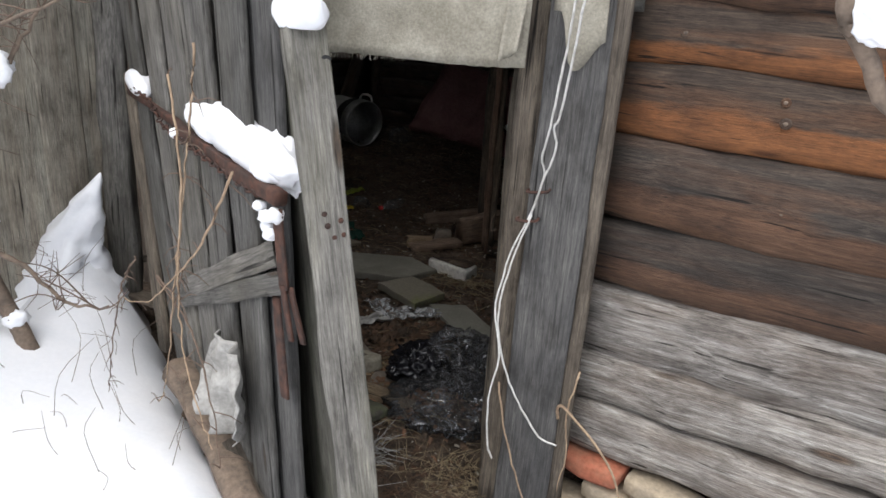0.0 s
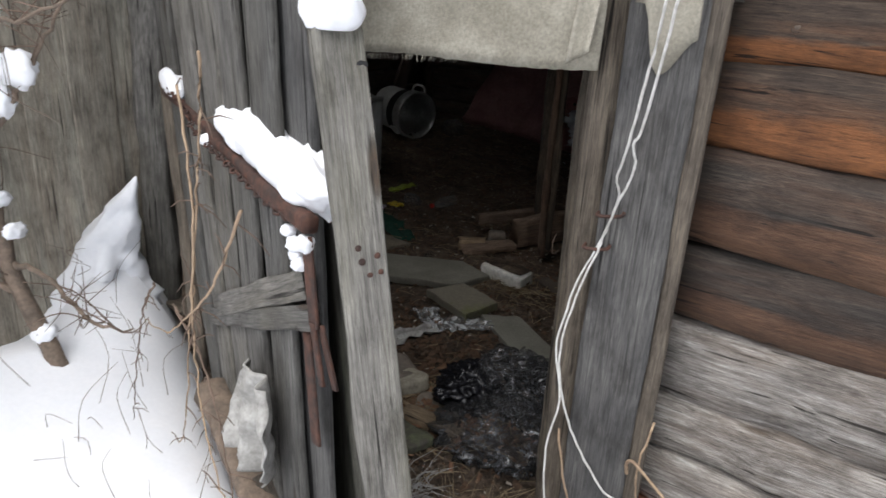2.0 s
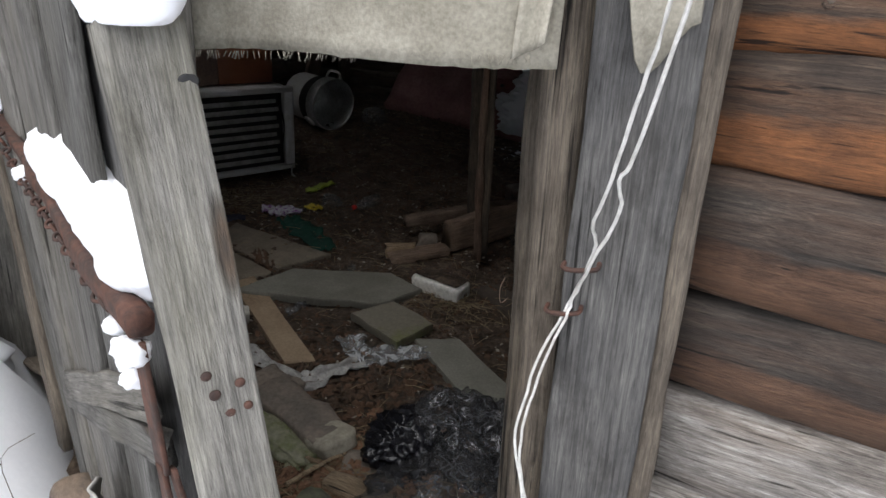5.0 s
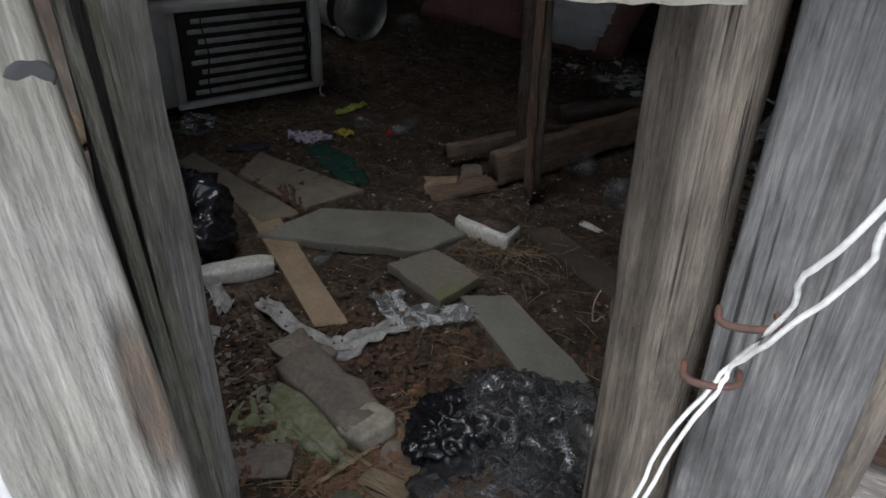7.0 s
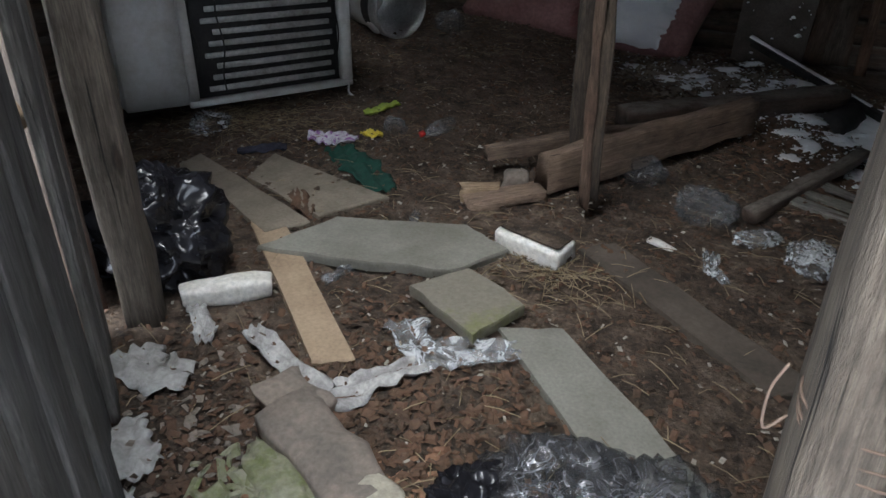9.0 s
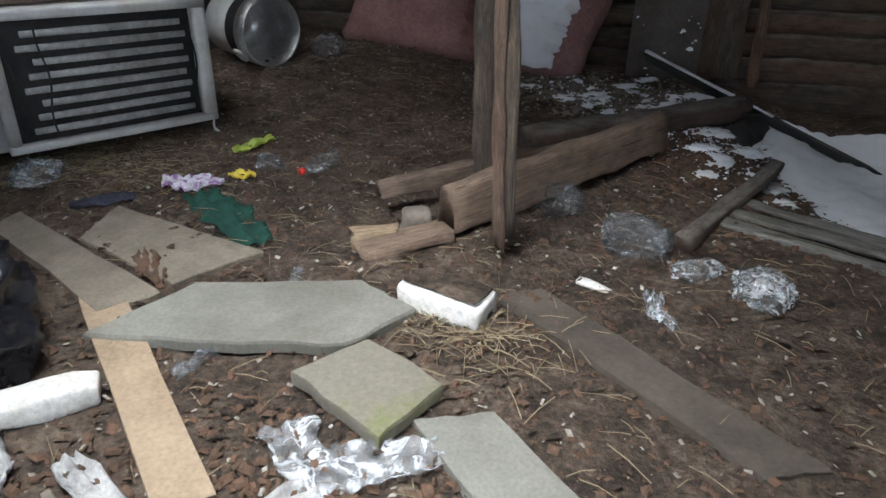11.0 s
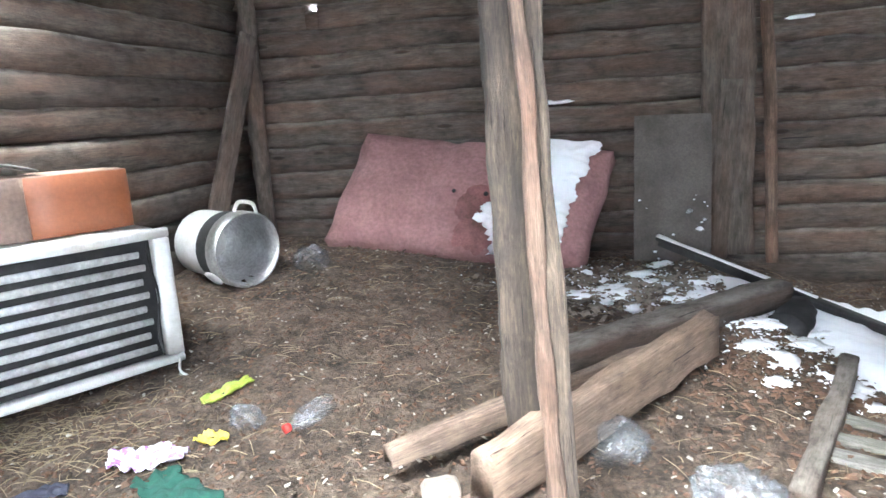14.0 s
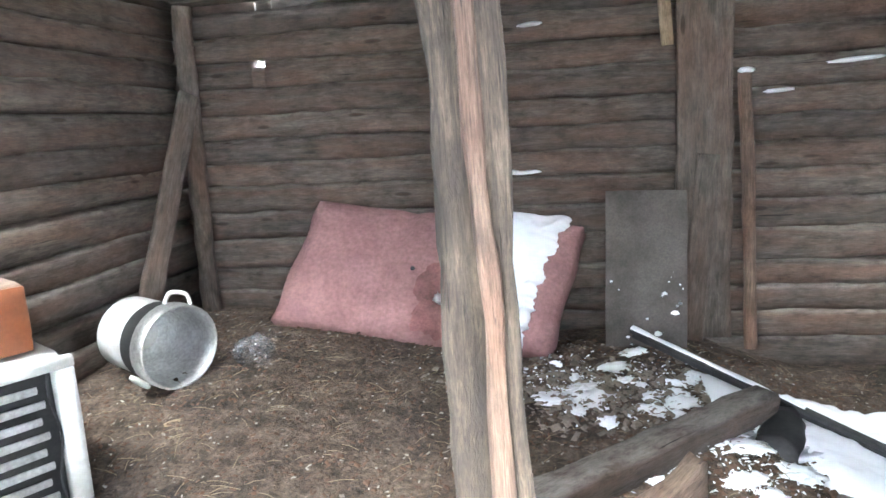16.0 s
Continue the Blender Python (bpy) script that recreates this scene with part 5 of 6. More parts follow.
for lb in limbs + [trunk]:
    for _ in range(11):
        p = lb[rnd.randrange(len(lb) // 3, len(lb))]
        d = Vector((rnd.uniform(-1, 1), rnd.uniform(-0.8, 0.5), rnd.uniform(-0.3, 0.9))).normalized() * rnd.uniform(0.1, 0.38)
        mid = p + d * 0.5 + Vector((rnd.uniform(-1, 1), rnd.uniform(-1, 1), rnd.uniform(-1, 1))) * 0.03
        add_tube(tv, tf, curve_points([p, mid, p + d + Vector((0, 0, rnd.uniform(-0.08, 0.05)))], 4), [0.0028, 0.0026, 0.0024, 0.0022, 0.002, 0.0018, 0.0016, 0.0013, 0.001], 4)
        for _ in range(2):
            e = Vector((rnd.uniform(-1, 1), rnd.uniform(-1, 1), rnd.uniform(-0.4, 1))).normalized() * rnd.uniform(0.05, 0.14)
            add_tube(tv, tf, [mid, mid + e], [0.0016, 0.0008], 3)
tagged(part("twigs", mesh_of(tv, tf), TWIG, tree), "fine bare twigs", kind="stuff")
for k, (x, y, z, sx, sz) in enumerate(((-2.32, -0.25, 1.17, 0.11, 0.05), (-2.15, -0.24, 1.14, 0.09, 0.045), (-2.24, -0.24, 0.93, 0.05, 0.09), (-2.08, -0.22, 1.0, 0.045, 0.075), (-1.86, -0.2, 1.16, 0.06, 0.06), (-1.76, -0.19, 1.26, 0.07, 0.06), (-1.94, -0.2, 0.82, 0.03, 0.03), (-1.88, -0.2, 0.72, 0.025, 0.03), (-1.98, -0.2, 1.06, 0.035, 0.06), (-2.46, -0.26, 1.13, 0.05, 0.03), (-1.85, -0.2, 1.42, 0.03, 0.03), (-1.80, -0.2, 0.36, 0.05, 0.035))):
    part("snow_clump", lump((sx, 0.04, sz), 0.35, 2.4, 330 + k, 3), SNOW, tree, pose(x, y - 0.01, z, 0, rnd.uniform(-25, 25), 0))

pile = thing("snow_pile", "steep ragged pile of snow against the fence end", "snow", (-2.0, 0.2, 0.1))
def spur(p, q, r0, r1, seed):
    """A steep tongue of packed snow, wide at its foot."""
    p, q = Vector(p), Vector(q)
    vs, fs = [], []
    for i in range(25):
        f = i / 24
        c = p.lerp(q, f) + Vector((0.02 * math.sin(f * 7), 0, 0))
        r = (r0 * (1 - f) ** 1.7 + r1 * (1 - f ** 6)) + 0.004
        for k in range(22):
            a = 2 * math.pi * k / 22
            e = Vector((math.cos(a), 0.8 * math.sin(a), 0.0))
            vs.append(c + e * r * (1 + 0.38 * noise.noise(Vector((e.x * 1.5 + seed, e.y * 1.5, f * 6))) + 0.34 * noise.noise(Vector((e.x * 3.5, e.y * 3.5 + seed, f * 15))) + 0.20 * noise.noise(Vector((e.x * 9, e.y * 9 + seed, f * 40)))))
    for i in range(24):
        for k in range(22):
            a, b = i * 22 + k, i * 22 + (k + 1) % 22
            fs.append((a, b, b + 22, a + 22))
    fs.append(tuple(24 * 22 + k for k in range(22)))
    return mesh_of(vs, fs)


part("packed_snow", spur((-2.16, 0.17, 0.02), (-1.93, 0.33, 0.79), 0.27, 0.07, 3), SNOW, pile)

# thin bushes and vines before the planks
vines = [[(-0.66, -0.65, 1.38), (-0.62, -0.67, 1.15), (-0.69, -0.63, 0.9), (-0.78, -0.57, 0.6), (-0.84, -0.54, 0.48)],
         [(-0.62, -0.67, 1.17), (-0.66, -0.65, 0.95), (-0.67, -0.64, 0.78), (-0.60, -0.69, 0.66), (-0.50, -0.75, 0.57)],
         [(-0.50, -0.76, 1.46), (-0.56, -0.71, 1.3), (-0.63, -0.66, 1.1), (-0.68, -0.63, 0.9)],
         [(-0.36, -0.84, 1.25), (-0.5, -0.75, 1.08), (-0.69, -0.63, 0.91), (-0.95, -0.46, 0.72), (-1.2, -0.30, 0.62)],
         [(-0.95, -0.48, 0.86), (-1.06, -0.42, 0.75), (-1.14, -0.38, 0.6), (-1.20, -0.36, 0.42), (-1.22, -0.36, 0.3)],
         [(-0.70, -0.62, 0.86), (-0.85, -0.52, 0.84), (-0.62, -0.66, 0.80), (-0.52, -0.73, 0.70), (-0.45, -0.78, 0.56)]]
for k, ctrl in enumerate(vines):
    vn = thing("dry_vine", "thin dry vine stem with side shoots", "vine", ctrl[-1], "vines before the planks")
    pts = curve_points(ctrl, 8, 0.003, 340 + k)
    part("stem", mesh_of(*tube_data(pts, [0.0029 - 0.0015 * i / len(pts) for i in range(len(pts))], 5)), VINE if k < 4 else TWIG, vn)
    vs, fs = [], []
    for _ in range(14):
        p = pts[rnd.randrange(len(pts))]
        e = Vector((rnd.uniform(-1, 1), rnd.uniform(-0.6, 0.6), rnd.uniform(-0.8, 0.6))).normalized() * rnd.uniform(0.02, 0.07)
        add_tube(vs, fs, [p, p + e * 0.6, p + e + Vector((0, 0, -0.012))], [0.0018, 0.0014, 0.0008], 3)
    tagged(part("shoots", mesh_of(vs, fs), TWIG, vn), kind="stuff")
vs, fs = [], []
for _ in range(46):
    x, y = rnd.uniform(-2.3, -0.95), 0
    y = -0.45 - rnd.uniform(-0.5, 0.35) + (x + 1.6) * -0.35
    z = snow_z(x, y) - 0.02
    lean = Vector((rnd.uniform(-0.5, 0.5), rnd.uniform(-0.3, 0.3), 1)).normalized() * rnd.uniform(0.06, 0.4)
    a = Vector((x, y, z))
    add_tube(vs, fs, curve_points([a, a + lean * 0.5 + Vector((rnd.uniform(-1, 1), rnd.uniform(-1, 1), 0)) * 0.05, a + lean + Vector((rnd.uniform(-1, 1), 0, -0.4)) * 0.1], 3), [0.0014, 0.0013, 0.0012, 0.0011, 0.001, 0.0009, 0.0007], 3)
shrub = part("dry_brush", mesh_of(vs, fs), TWIG, None)
tagged(shrub, "tangle of thin bare brush stems in the snow", "brush", kind="stuff")

# snowy branch hanging in from above
bough = thing("bough", "mossy bark bough hanging down with snow", "branch", (0.62, -0.7, 1.4))
tube("wood", [(0.30, 0.10, 2.44), (0.36, -0.40, 2.42), (0.44, -0.70, 2.05), (0.535, -0.71, 1.63), (0.57, -0.70, 1.56), (0.66, -0.70, 1.43)], 0.022, BARK, bough, n=7, jitter=0.004, seed=9, taper=0.5, sides=9)
part("snow", lump((0.045, 0.03, 0.05), 0.25, 2, 351, 4), SNOW, bough, pose(0.598, -0.72, 1.60, 0, 35, 0))
part("snow", lump((0.02, 0.02, 0.028), 0.25, 2, 352, 3), SNOW, bough, pose(0.655, -0.72, 1.475, 0, 35, 0))

# ---- litter on the floor ----
def crumple(size, seed, folds=2.2, detail=5, flat=0.4):
    """A heap of thin sheet: sharp folds at three sizes over a rounded body."""
    bm = bmesh.new()
    bmesh.ops.create_icosphere(bm, subdivisions=detail, radius=1.0)
    off = Vector((seed * 3.7, seed * 1.3, seed * 5.1))
    for v in bm.verts:
        n = v.co.normalized()
        d = 1 + 0.30 * noise.noise(n * 1.3 + off)
        for f, a in ((folds, 0.34), (folds * 2.3, 0.17), (folds * 5.1, 0.07)):
            d += a * (0.35 - 1.6 * abs(noise.noise(n * f + off * f)))
        c = n * d
        v.co = Vector((c.x * size[0], c.y * size[1], max(c.z, -(1 - flat)) * size[2]))
    me = bpy.data.meshes.new("crumple")
    bm.to_mesh(me)
    bm.free()
    return me


def film(name, label, at, size, mat, seed, height=0.1, cat="plastic"):
    """A crumpled heap of film or bag."""
    root = thing(name, label, cat, (at[0], at[1], floor_z(*at[:2])))
    part("film", crumple((size[0], size[1], height), seed, 2.0 if cat == "bag" else 2.6), mat, root, pose(at[0], at[1], floor_z(*at[:2]) + height * 0.5, 0, 0, seed * 37 % 360))
    if cat == "bag":
        part("neck", crumple((size[0] * 0.32, size[0] * 0.24, height * 0.5), seed + 60, 2.4, 4, 0.0), mat, root, pose(at[0] + size[0] * 0.3, at[1] - size[1] * 0.2, floor_z(*at[:2]) + height * 1.15, 20, 25, 0), "twisted bag neck")
    return root


film("rubbish_bag", "full black plastic rubbish bag", (-2.03, 1.28), (0.24, 0.22), BLACKBAG, 3, 0.24, "bag")
film("rubbish_bag", "small black plastic bag beside the planks", (-2.25, 1.55), (0.17, 0.15), BLACKBAG, 4, 0.15, "bag")
film("black_film", "crumpled black plastic sheet heaped by the door", (-0.56, 0.70), (0.13, 0.14), BLACKBAG, 5, 0.11, "sheet")
film("plastic_sheet", "crumpled smoky plastic sheet heaped by the door", (-0.42, 0.80), (0.18, 0.17), SMOKE, 6, 0.13)
film("plastic_sheet", "wide crumpled smoky plastic sheet over the threshold", (-0.24, 0.80), (0.20, 0.20), SMOKE, 7, 0.11)
film("plastic_sheet", "crumpled clear plastic sheet at the threshold", (-0.32, 0.50), (0.24, 0.20), SMOKE, 15, 0.09)
film("plastic_bag", "crumpled clear plastic bag on the earth", (-2.50, 4.80), (0.13, 0.10), FILM, 8, 0.09)
film("plastic_bag", "crumpled clear plastic bag near the beam", (-0.63, 2.93), (0.10, 0.09), FILM, 9, 0.07)
film("plastic_bag", "crumpled clear plastic bag by the stake", (-0.31, 2.62), (0.12, 0.11), FILM, 10, 0.09)
film("plastic_bag", "torn white plastic scrap", (-0.09, 2.48), (0.10, 0.06), WHITEFILM, 11, 0.03)
film("plastic_bag", "white and blue plastic wrapper", (0.11, 2.38), (0.12, 0.09), WHITEFILM, 12, 0.05)
film("plastic_bag", "milky plastic scrap by the refrigerator", (-2.95, 2.55), (0.14, 0.10), WHITEFILM, 13, 0.05)
film("foil", "crumpled shiny foil packet", (-2.03, 3.02), (0.075, 0.055), FILM, 14, 0.05)


def ribbon(name, label, pts, width, mat, seed, cat="plastic"):
    """A strip of film lying over the ground along a line."""
    line = curve_points([Vector((x, y, 0)) for x, y in pts], 8)
    rnd2 = random.Random(seed)
    off = Vector((rnd2.uniform(-9, 9), rnd2.uniform(-9, 9), 0))

    def fn(u, v):
        i = min(len(line) - 2, int(u * (len(line) - 1)))
        p = line[i].lerp(line[i + 1], u * (len(line) - 1) - i)
        d = (line[i + 1] - line[i]).normalized()
        w = width * (0.55 + 0.7 * abs(noise.noise(off + Vector((u * 5, 0, 0)))) + 0.3 * math.sin(math.pi * u))
        q = p + Vector((-d.y, d.x, 0)) * (v - 0.5) * w
        return (q.x, q.y, floor_z(q.x, q.y) + 0.014 + 0.03 * abs(noise.noise(off + Vector((q.x * 14, q.y * 14, v * 3)))) + 0.010 * math.sin(v * 14 + u * 9))
    root = thing(name, label, cat, (pts[0][0], pts[0][1], floor_z(*pts[0])))
    part("film", sheet(fn, 40, 8, 0.002), mat, root)


ribbon("fleece_strip", "long twisted strip of grey fibrous fleece", [(-1.50, 1.10), (-1.28, 1.00), (-1.10, 0.93), (-1.02, 1.04), (-0.93, 1.18)], 0.10, FLEECE, 1)
ribbon("plastic_strip", "torn milky plastic sheet by the mossy board", [(-1.08, 1.34), (-0.98, 1.24), (-0.86, 1.26), (-0.70, 1.36)], 0.15, WHITEFILM, 2)
ribbon("plastic_strip", "clear plastic strip over the floorboard", [(-1.45, 1.44), (-1.42, 1.62), (-1.36, 1.86), (-1.42, 2.10)], 0.05, FILM, 3)
ribbon("fleece_strip", "grey fleece scrap by the foam block", [(-1.74, 1.12), (-1.64, 1.05), (-1.58, 0.98)], 0.07, FLEECE, 4)
ribbon("grey_fleece", "grey fibrous fleece along the planks", [(-1.75, 0.86), (-1.62, 0.80), (-1.50, 0.84)], 0.16, RAG, 5, "rag")
ribbon("grey_fleece", "grey fibrous fleece at the plank's foot", [(-1.52, 0.62), (-1.42, 0.54), (-1.33, 0.52)], 0.14, RAG, 6, "rag")
ribbon("navy_rag", "navy blue rag at the foot of the planks", [(-1.30, 0.42), (-1.18, 0.33), (-1.05, 0.28)], 0.12, NAVY, 7, "rag")
ribbon("white_rag", "white scrap of cloth at the threshold", [(-1.34, 0.45), (-1.28, 0.40), (-1.25, 0.34)], 0.06, RAG, 8, "rag")
ribbon("plastic_strip", "white paper scrap on the earth", [(-0.24, 2.25), (-0.23, 2.14), (-0.17, 2.06)], 0.06, WHITEFILM, 9)
ribbon("green_cloth", "dark green knitted cloth on the earth", [(-2.14, 2.58), (-2.02, 2.50), (-1.88, 2.40), (-1.64, 2.22)], 0.19, GREEN, 10, "cloth")
ribbon("lilac_cloth", "white and purple patterned cloth", [(-2.34, 2.62), (-2.24, 2.68), (-2.10, 2.72)], 0.15, LILAC, 11, "cloth")
ribbon("lime_packet", "lime green torn packet", [(-2.30, 3.14), (-2.24, 3.22), (-2.18, 3.34)], 0.07, LIME, 12, "packet")
ribbon("yellow_packet", "small yellow torn food packet", [(-2.14, 2.86), (-2.08, 2.86), (-2.03, 2.88)], 0.09, YELLOW, 13, "packet")
ribbon("brown_rag", "brown crumpled paper on the boards", [(-1.98, 2.02), (-1.88, 1.92), (-1.80, 1.86)], 0.08, LEAF, 14, "paper")
ribbon("dark_rag", "dark blue rag by the boards", [(-2.55, 2.30), (-2.44, 2.40), (-2.36, 2.46)], 0.07, NAVY, 15, "rag")


def solid(name, label, cat, at, size, mat, rz, seed, tilt=(0, 0), wear=0.012, z=0.0):
    root = thing(name, label, cat, (at[0], at[1], floor_z(*at)))
    part("block", block(*size, wear, 0.01, seed, 4), mat, root, pose(at[0], at[1], floor_z(*at) - 0.006 + z, tilt[0], tilt[1], rz))
    return root


solid("foam_block", "white foam block lying on the earth", "block", (-1.69, 1.22), (0.30, 0.09, 0.075), FOAM, 42, 1)
wb = solid("foam_block", "white foam block with dirt on its top", "block", (-0.86, 1.98), (0.29, 0.15, 0.09), FOAM, -18, 2)
part("dirt_layer", block(0.26, 0.12, 0.012, 0.006, 0.006, 3), DIRT, wb, pose(-0.855, 1.985, floor_z(-0.86, 1.98) + 0.083, 0, 0, -18), "brown dirt on top")
stub = solid("brick_fragment", "mossy broken masonry chunk with pale mortar", "brick", (-0.98, 0.74), (0.42, 0.17, 0.075), CONCRETE, -28, 3, wear=0.025)
part("pale_end", block(0.13, 0.15, 0.08, 0.014, 0.015, 17, 5), MORTAR, stub, pose(-0.80, 0.645, floor_z(-0.80, 0.645), 3, -4, -24), "pale mortared end")
part("mossy_side", lump((0.19, 0.075, 0.028), 0.28, 4.5, 18, 4), GREENSTONE, stub, pose(-1.0, 0.615, floor_z(-1.0, 0.6) + 0.015, 0, 0, -28), "pale crumbling side with moss")
solid("brick_fragment", "grey brick half lying behind the masonry", "brick", (-1.17, 0.87), (0.2, 0.15, 0.06), CONCRETE, -24, 31, wear=0.025)
for k, (x, y, a, b, r) in enumerate(((-1.28, 0.80, -0.98, 0.98, 0.006), (-0.84, 0.40, -0.74, 0.62, 0.009), (-0.62, 0.64, -0.36, 0.66, 0.006), (-0.93, 0.56, -0.72, 0.52, 0.010))):
    tw = thing("dry_stick", "thin broken stick lying in the litter", "stick", (x, y, floor_z(x, y)), "sticks by the threshold")
    tube("stem", [(x, y, floor_z(x, y) + 0.02), ((x + a) / 2 + 0.01, (y + b) / 2, floor_z(x, y) + 0.035), (a, b, floor_z(a, b) + 0.015)], r, TWIG if k % 2 == 0 else RAW, tw, n=6, jitter=0.002, seed=k, taper=0.6)
solid("split_wood", "pale splintered piece of firewood", "wood", (-0.60, 0.46), (0.27, 0.075, 0.05), RAW, -8, 4)
solid("mossy_stone", "flat greenish mossy stone at the threshold", "stone", (-0.66, 0.33), (0.22, 0.11, 0.055), LICHEN, -20, 5, wear=0.03)
solid("stone", "flat grey stone sunk in the earth", "stone", (-1.05, 0.42), (0.20, 0.14, 0.03), CONCRETE, 30, 6, wear=0.03)
solid("stone", "grey flat stone among the straw", "stone", (-0.62, 0.60), (0.22, 0.13, 0.03), CONCRETE, 10, 7, wear=0.03)
solid("paper_scrap", "small white paper scrap", "paper", (-0.43, 2.28), (0.12, 0.045, 0.02), FOAM, -20, 8)
solid("wooden_scrap", "small pale wooden scrap", "wood", (-2.62, 4.1), (0.09, 0.03, 0.02), RAW, 40, 9)

bottle = thing("plastic_bottle", "clear plastic bottle with a red cap", "bottle", (-1.78, 2.9, 0.03))
bmx = along((-1.70, 3.08, 0.075), (-1.80, 2.86, 0.055))[0]
part("body", turned([(0, 0.001), (0.0, 0.036), (0.01, 0.042), (0.05, 0.041), (0.055, 0.038), (0.06, 0.041), (0.13, 0.042), (0.17, 0.03), (0.195, 0.014), (0.21, 0.013)], 20), FILM, bottle, bmx)
part("cap", turned([(0.205, 0.001), (0.205, 0.0165), (0.228, 0.0165), (0.23, 0.001)], 16), REDCAP, bottle, bmx, "red screw cap")

# uncountable litter: straw, leaves, chips and blown snow
def scatter(name, label, count, mat, seed, place, shape, cat):
    rnd3 = random.Random(seed)
    vs, fs = [], []
    for _ in range(count):
        x, y = place(rnd3)
        shape(rnd3, vs, fs, Vector((x, y, floor_z(x, y))))
    ob = part(name, mesh_of(vs, fs), mat, None, smooth=False)
    return tagged(ob, label, cat, kind="stuff")


def straw_shape(r, vs, fs, p):
    a = r.uniform(0, 6.3)
    d = Vector((math.cos(a), math.sin(a), r.uniform(-0.05, 0.2))) * r.uniform(0.03, 0.14)
    add_tube(vs, fs, [p + Vector((0, 0, 0.006)), p + d * 0.5 + Vector((0, 0, 0.012)), p + d + Vector((0, 0, 0.004))], 0.0016, 3)


def chip_shape(size):
    def fn(r, vs, fs, p):
        a, s = r.uniform(0, 6.3), r.uniform(0.4, 1.5) * size
        u = Vector((math.cos(a), math.sin(a), r.uniform(-0.5, 0.5))) * s
        w = Vector((-math.sin(a), math.cos(a), r.uniform(-0.5, 0.5))) * s * r.uniform(0.3, 0.9)
        c = p + Vector((0, 0, 0.25 * s + 0.003))
        h = Vector((0, 0, s * r.uniform(0.12, 0.5)))
        n = len(vs)
        vs += [c - u - w * 0.6, c + u * 0.8 - w, c + u + w * 0.7, c - u * 0.7 + w, c - u * 0.5 - w * 0.3 + h, c + u * 0.5 - w * 0.5 + h, c + u * 0.6 + w * 0.4 + h, c - u * 0.4 + w * 0.6 + h]
        fs += [(n, n + 3, n + 2, n + 1), (n + 4, n + 5, n + 6, n + 7), (n, n + 1, n + 5, n + 4), (n + 1, n + 2, n + 6, n + 5), (n + 2, n + 3, n + 7, n + 6), (n + 3, n, n + 4, n + 7)]
    return fn


def anywhere(r):
    while True:
        x, y = r.uniform(-3.3, 1.2), r.uniform(0.0, 5.7)
        if inside_by(x, y) > 0.05 and (y > 0.95 or x > -0.8 - (y + 0.1) * 1.2):
            return x, y


def near(cx, cy, sx, sy):
    return lambda r: (r.gauss(cx, sx), r.gauss(cy, sy))


scatter("straw_litter", "dry straw scattered over the earth floor", 1500, STRAW, 1, anywhere, straw_shape, "straw")
scatter("straw_heap", "pale straw heaped below the refrigerator", 420, STRAW, 2, near(-2.75, 2.75, 0.28, 0.22), straw_shape, "straw")
scatter("straw_heap", "wood shavings and straw by the threshold", 420, STRAW, 3, near(-0.70, 0.52, 0.16, 0.12), straw_shape, "straw")
scatter("straw_heap", "straw round the foam block", 220, STRAW, 4, near(-0.80, 1.86, 0.14, 0.10), straw_shape, "straw")
scatter("leaf_litter", "brown leaf and bark litter on the floor", 12000, LEAF, 5, anywhere, chip_shape(0.011), "litter")
scatter("chip_litter", "pale chips and crumbs on the floor", 2600, CHIP, 6, anywhere, chip_shape(0.008), "litter")
scatter("clod_litter", "dark clods of earth on the floor", 3500, DIRT, 7, anywhere, chip_shape(0.017), "earth")
scatter("shaving_heap", "reddish bark and wood shavings by the threshold", 900, SHAVING, 21, near(-0.72, 0.55, 0.17, 0.14), chip_shape(0.016), "litter")
scatter("rubble_heap", "grey stone crumbs along the planks", 120, CONCRETE, 22, near(-1.35, 0.75, 0.16, 0.16), chip_shape(0.014), "litter")
scatter("mossy_crumbs", "pale mossy rubble beside the masonry", 170, GREENSTONE, 24, near(-1.0, 0.605, 0.09, 0.045), chip_shape(0.026), "rubble")
scatter("bark_litter", "dark bark and leaf litter at the entry", 1800, LEAF, 23, near(-0.95, 0.85, 0.32, 0.30), chip_shape(0.014), "litter")
scatter("snow_crumbs", "scattered crumbs of blown-in snow", 800, SNOW, 8, near(0.12, 4.15, 0.26, 0.36), chip_shape(0.009), "snow")
scatter("snow_crumbs", "snow crumbs at the foot of the panel", 420, SNOW, 9, near(-0.55, 4.95, 0.34, 0.20), chip_shape(0.010), "snow")
rnd = random.Random(44)
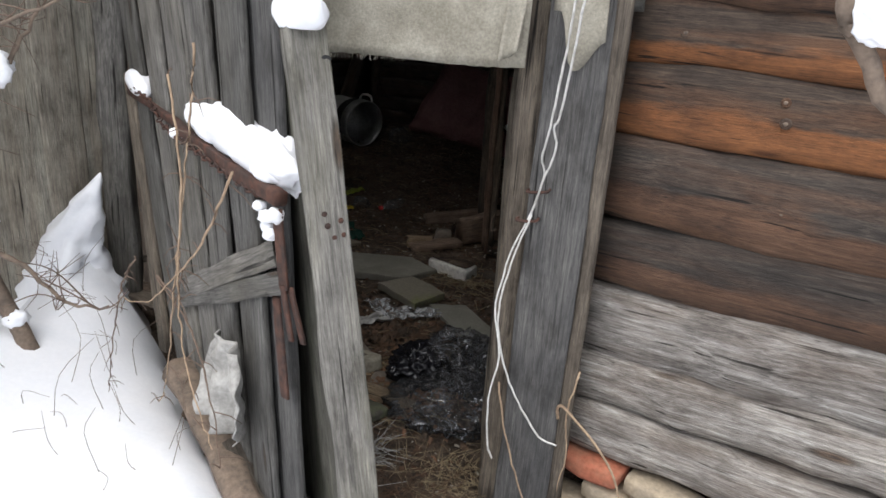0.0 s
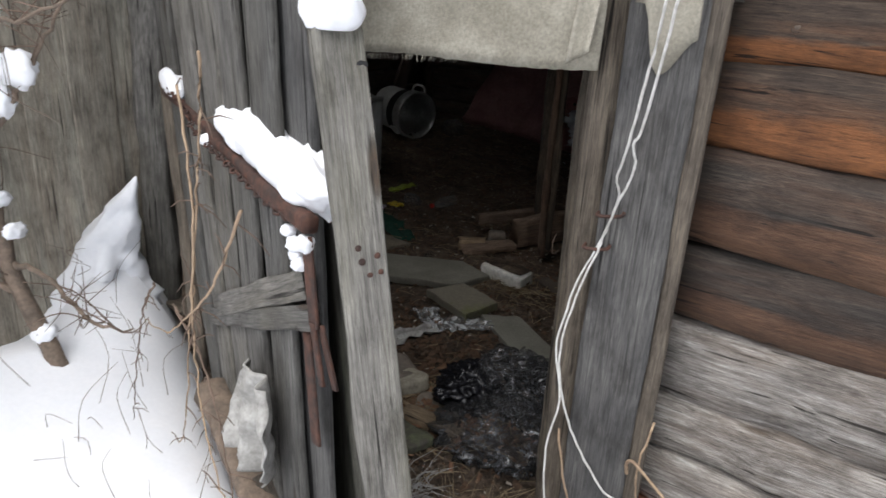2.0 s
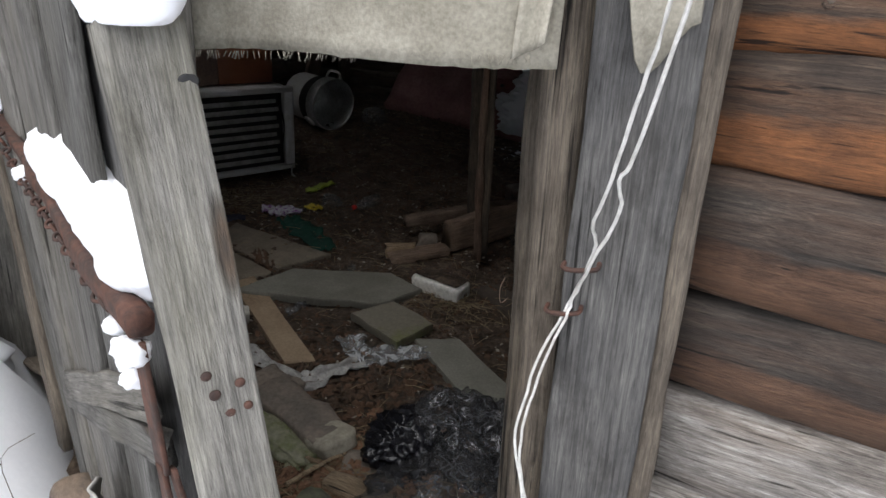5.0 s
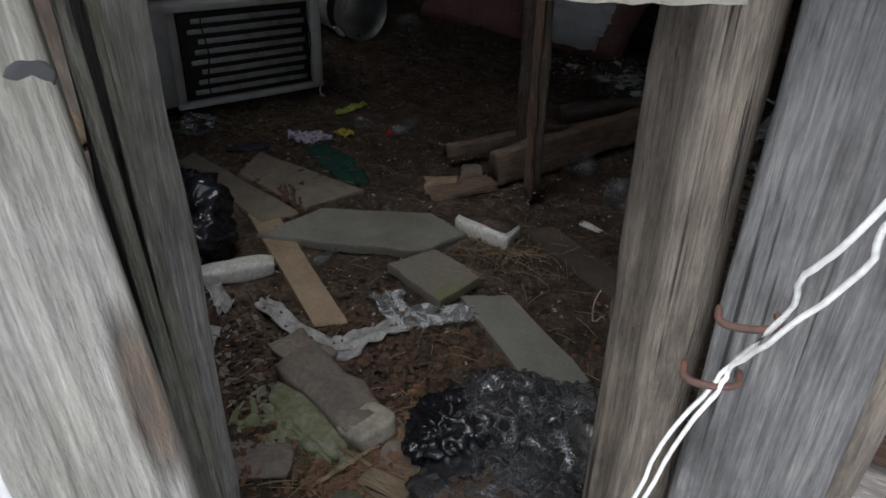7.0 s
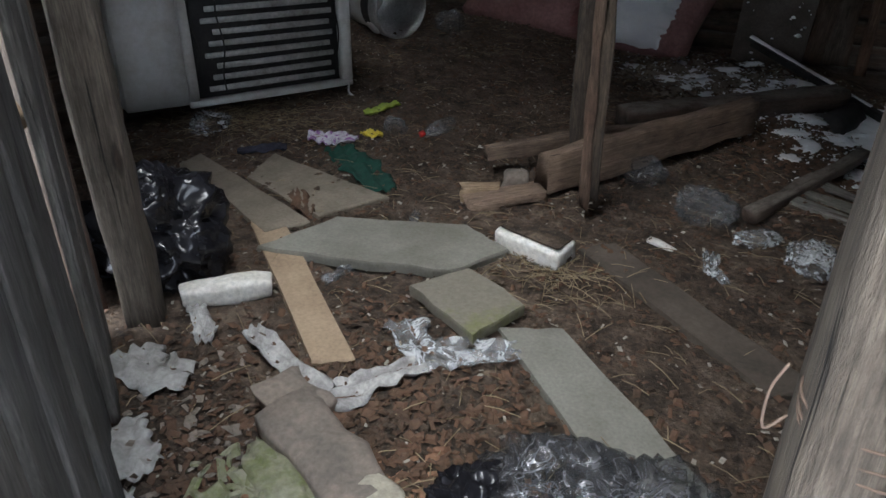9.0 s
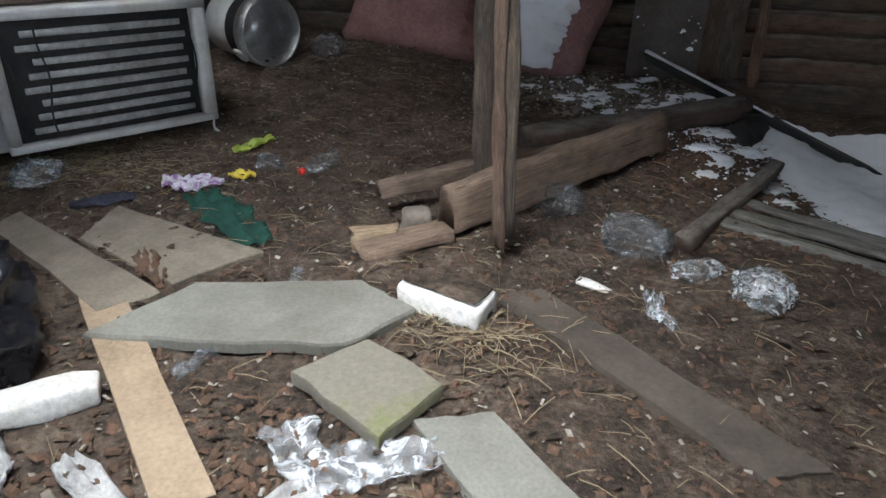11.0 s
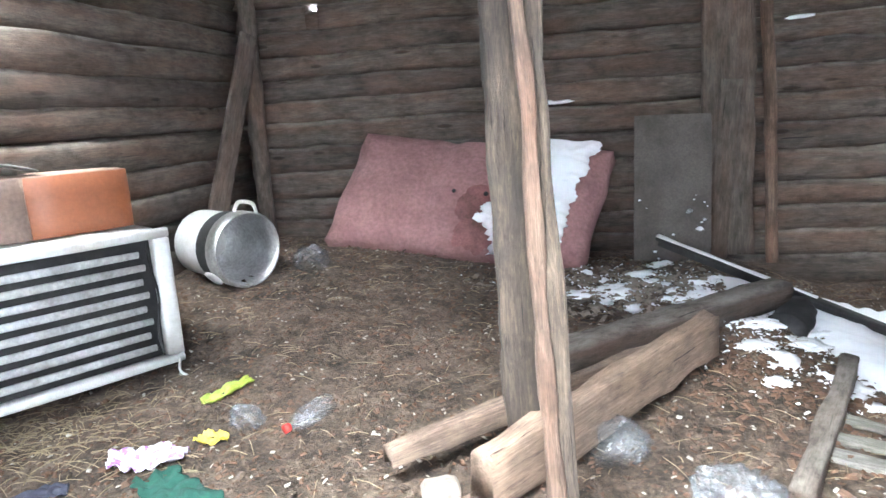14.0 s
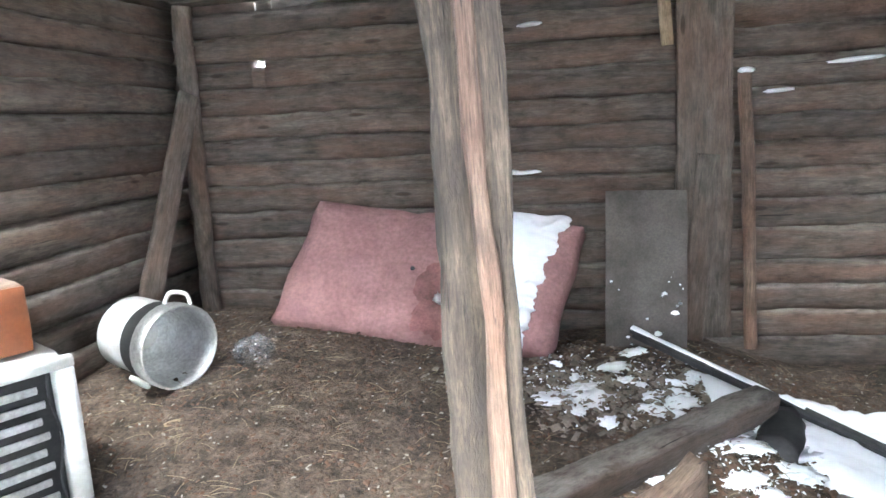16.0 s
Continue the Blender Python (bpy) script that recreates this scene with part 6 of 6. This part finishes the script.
for k in range(56):
    x, y = (rnd.gauss(0.16, 0.22), rnd.gauss(4.15, 0.34)) if k < 28 else (rnd.gauss(-0.35, 0.32), rnd.gauss(4.85, 0.22))
    r = rnd.uniform(0.04, 0.12)
    sp = part("snow_patch", lump((r, r * rnd.uniform(0.4, 0.9), 0.018), 0.7, 3.2, 600 + k, 3), SNOW, None, pose(x, y, floor_z(x, y) + 0.002, rnd.uniform(-6, 6), rnd.uniform(-6, 6), rnd.uniform(0, 360)))
    tagged(sp, "ragged thin patch of blown-in snow", "snow", "snow patches on the floor")
scatter("grey_rubble", "grey clods and snow-dusted rubble before the sofa", 900, CONCRETE, 25, near(-0.45, 4.75, 0.38, 0.26), chip_shape(0.020), "litter")
scatter("rubble_litter", "leaf and clod rubble at the drift's edge", 700, LEAF, 10, near(0.10, 3.7, 0.3, 0.4), chip_shape(0.018), "litter")


def blade(r, vs, fs, p):
    a = r.uniform(0, 6.3)
    d = Vector((math.cos(a) * 0.5, math.sin(a) * 0.5, 0.6)) * r.uniform(0.05, 0.16)
    p = Vector((p.x, p.y, p.z - 0.03))
    add_tube(vs, fs, [p, p + d * 0.6, p + d + Vector((d.x, d.y, -0.25 * d.z))], [0.0016, 0.0013, 0.0006], 3)


scatter("dry_grass", "withered grass at the threshold", 420, STRAW, 11, near(-0.13, 0.10, 0.14, 0.09), blade, "grass")
scatter("dry_grass", "withered brown grass before the doorway", 300, LEAF, 12, near(-0.30, -0.02, 0.14, 0.08), blade, "grass")
scatter("dry_grass", "frosted grass tufts at the post", 240, RAG, 13, near(-0.52, -0.28, 0.05, 0.10), blade, "grass")
scatter("dry_grass", "white frosted tuft by the doorway", 160, RAG, 14, near(-0.52, 0.08, 0.03, 0.05), blade, "grass")

# snow caught on ledges and scraps on the back wall
for k, (x, z, w) in enumerate(((-0.95, 1.17, 0.10), (-1.05, 1.175, 0.06), (0.62, 1.62, 0.09), (1.05, 1.78, 0.16), (-0.9, 2.12, 0.08), (0.05, 0.80, 0.05))):
    sl = part("ledge_snow", lump((w, 0.04, 0.014), 0.3, 2, 400 + k, 3), SNOW, None, pose(x, 5.845, z, 0, -3, 0))
    tagged(sl, "thin lick of snow on a log ledge", "snow", "snow on the logs")
shelf = thing("short_board", "short pale board nailed high on the wall", "board", (-0.06, 5.8, 2.0))
stick("board", (-0.05, 5.80, 1.93), (-0.08, 5.80, 2.3), 0.075, 0.03, RAW, shelf, up=(0, -1, 0), steps=5, seed=410)
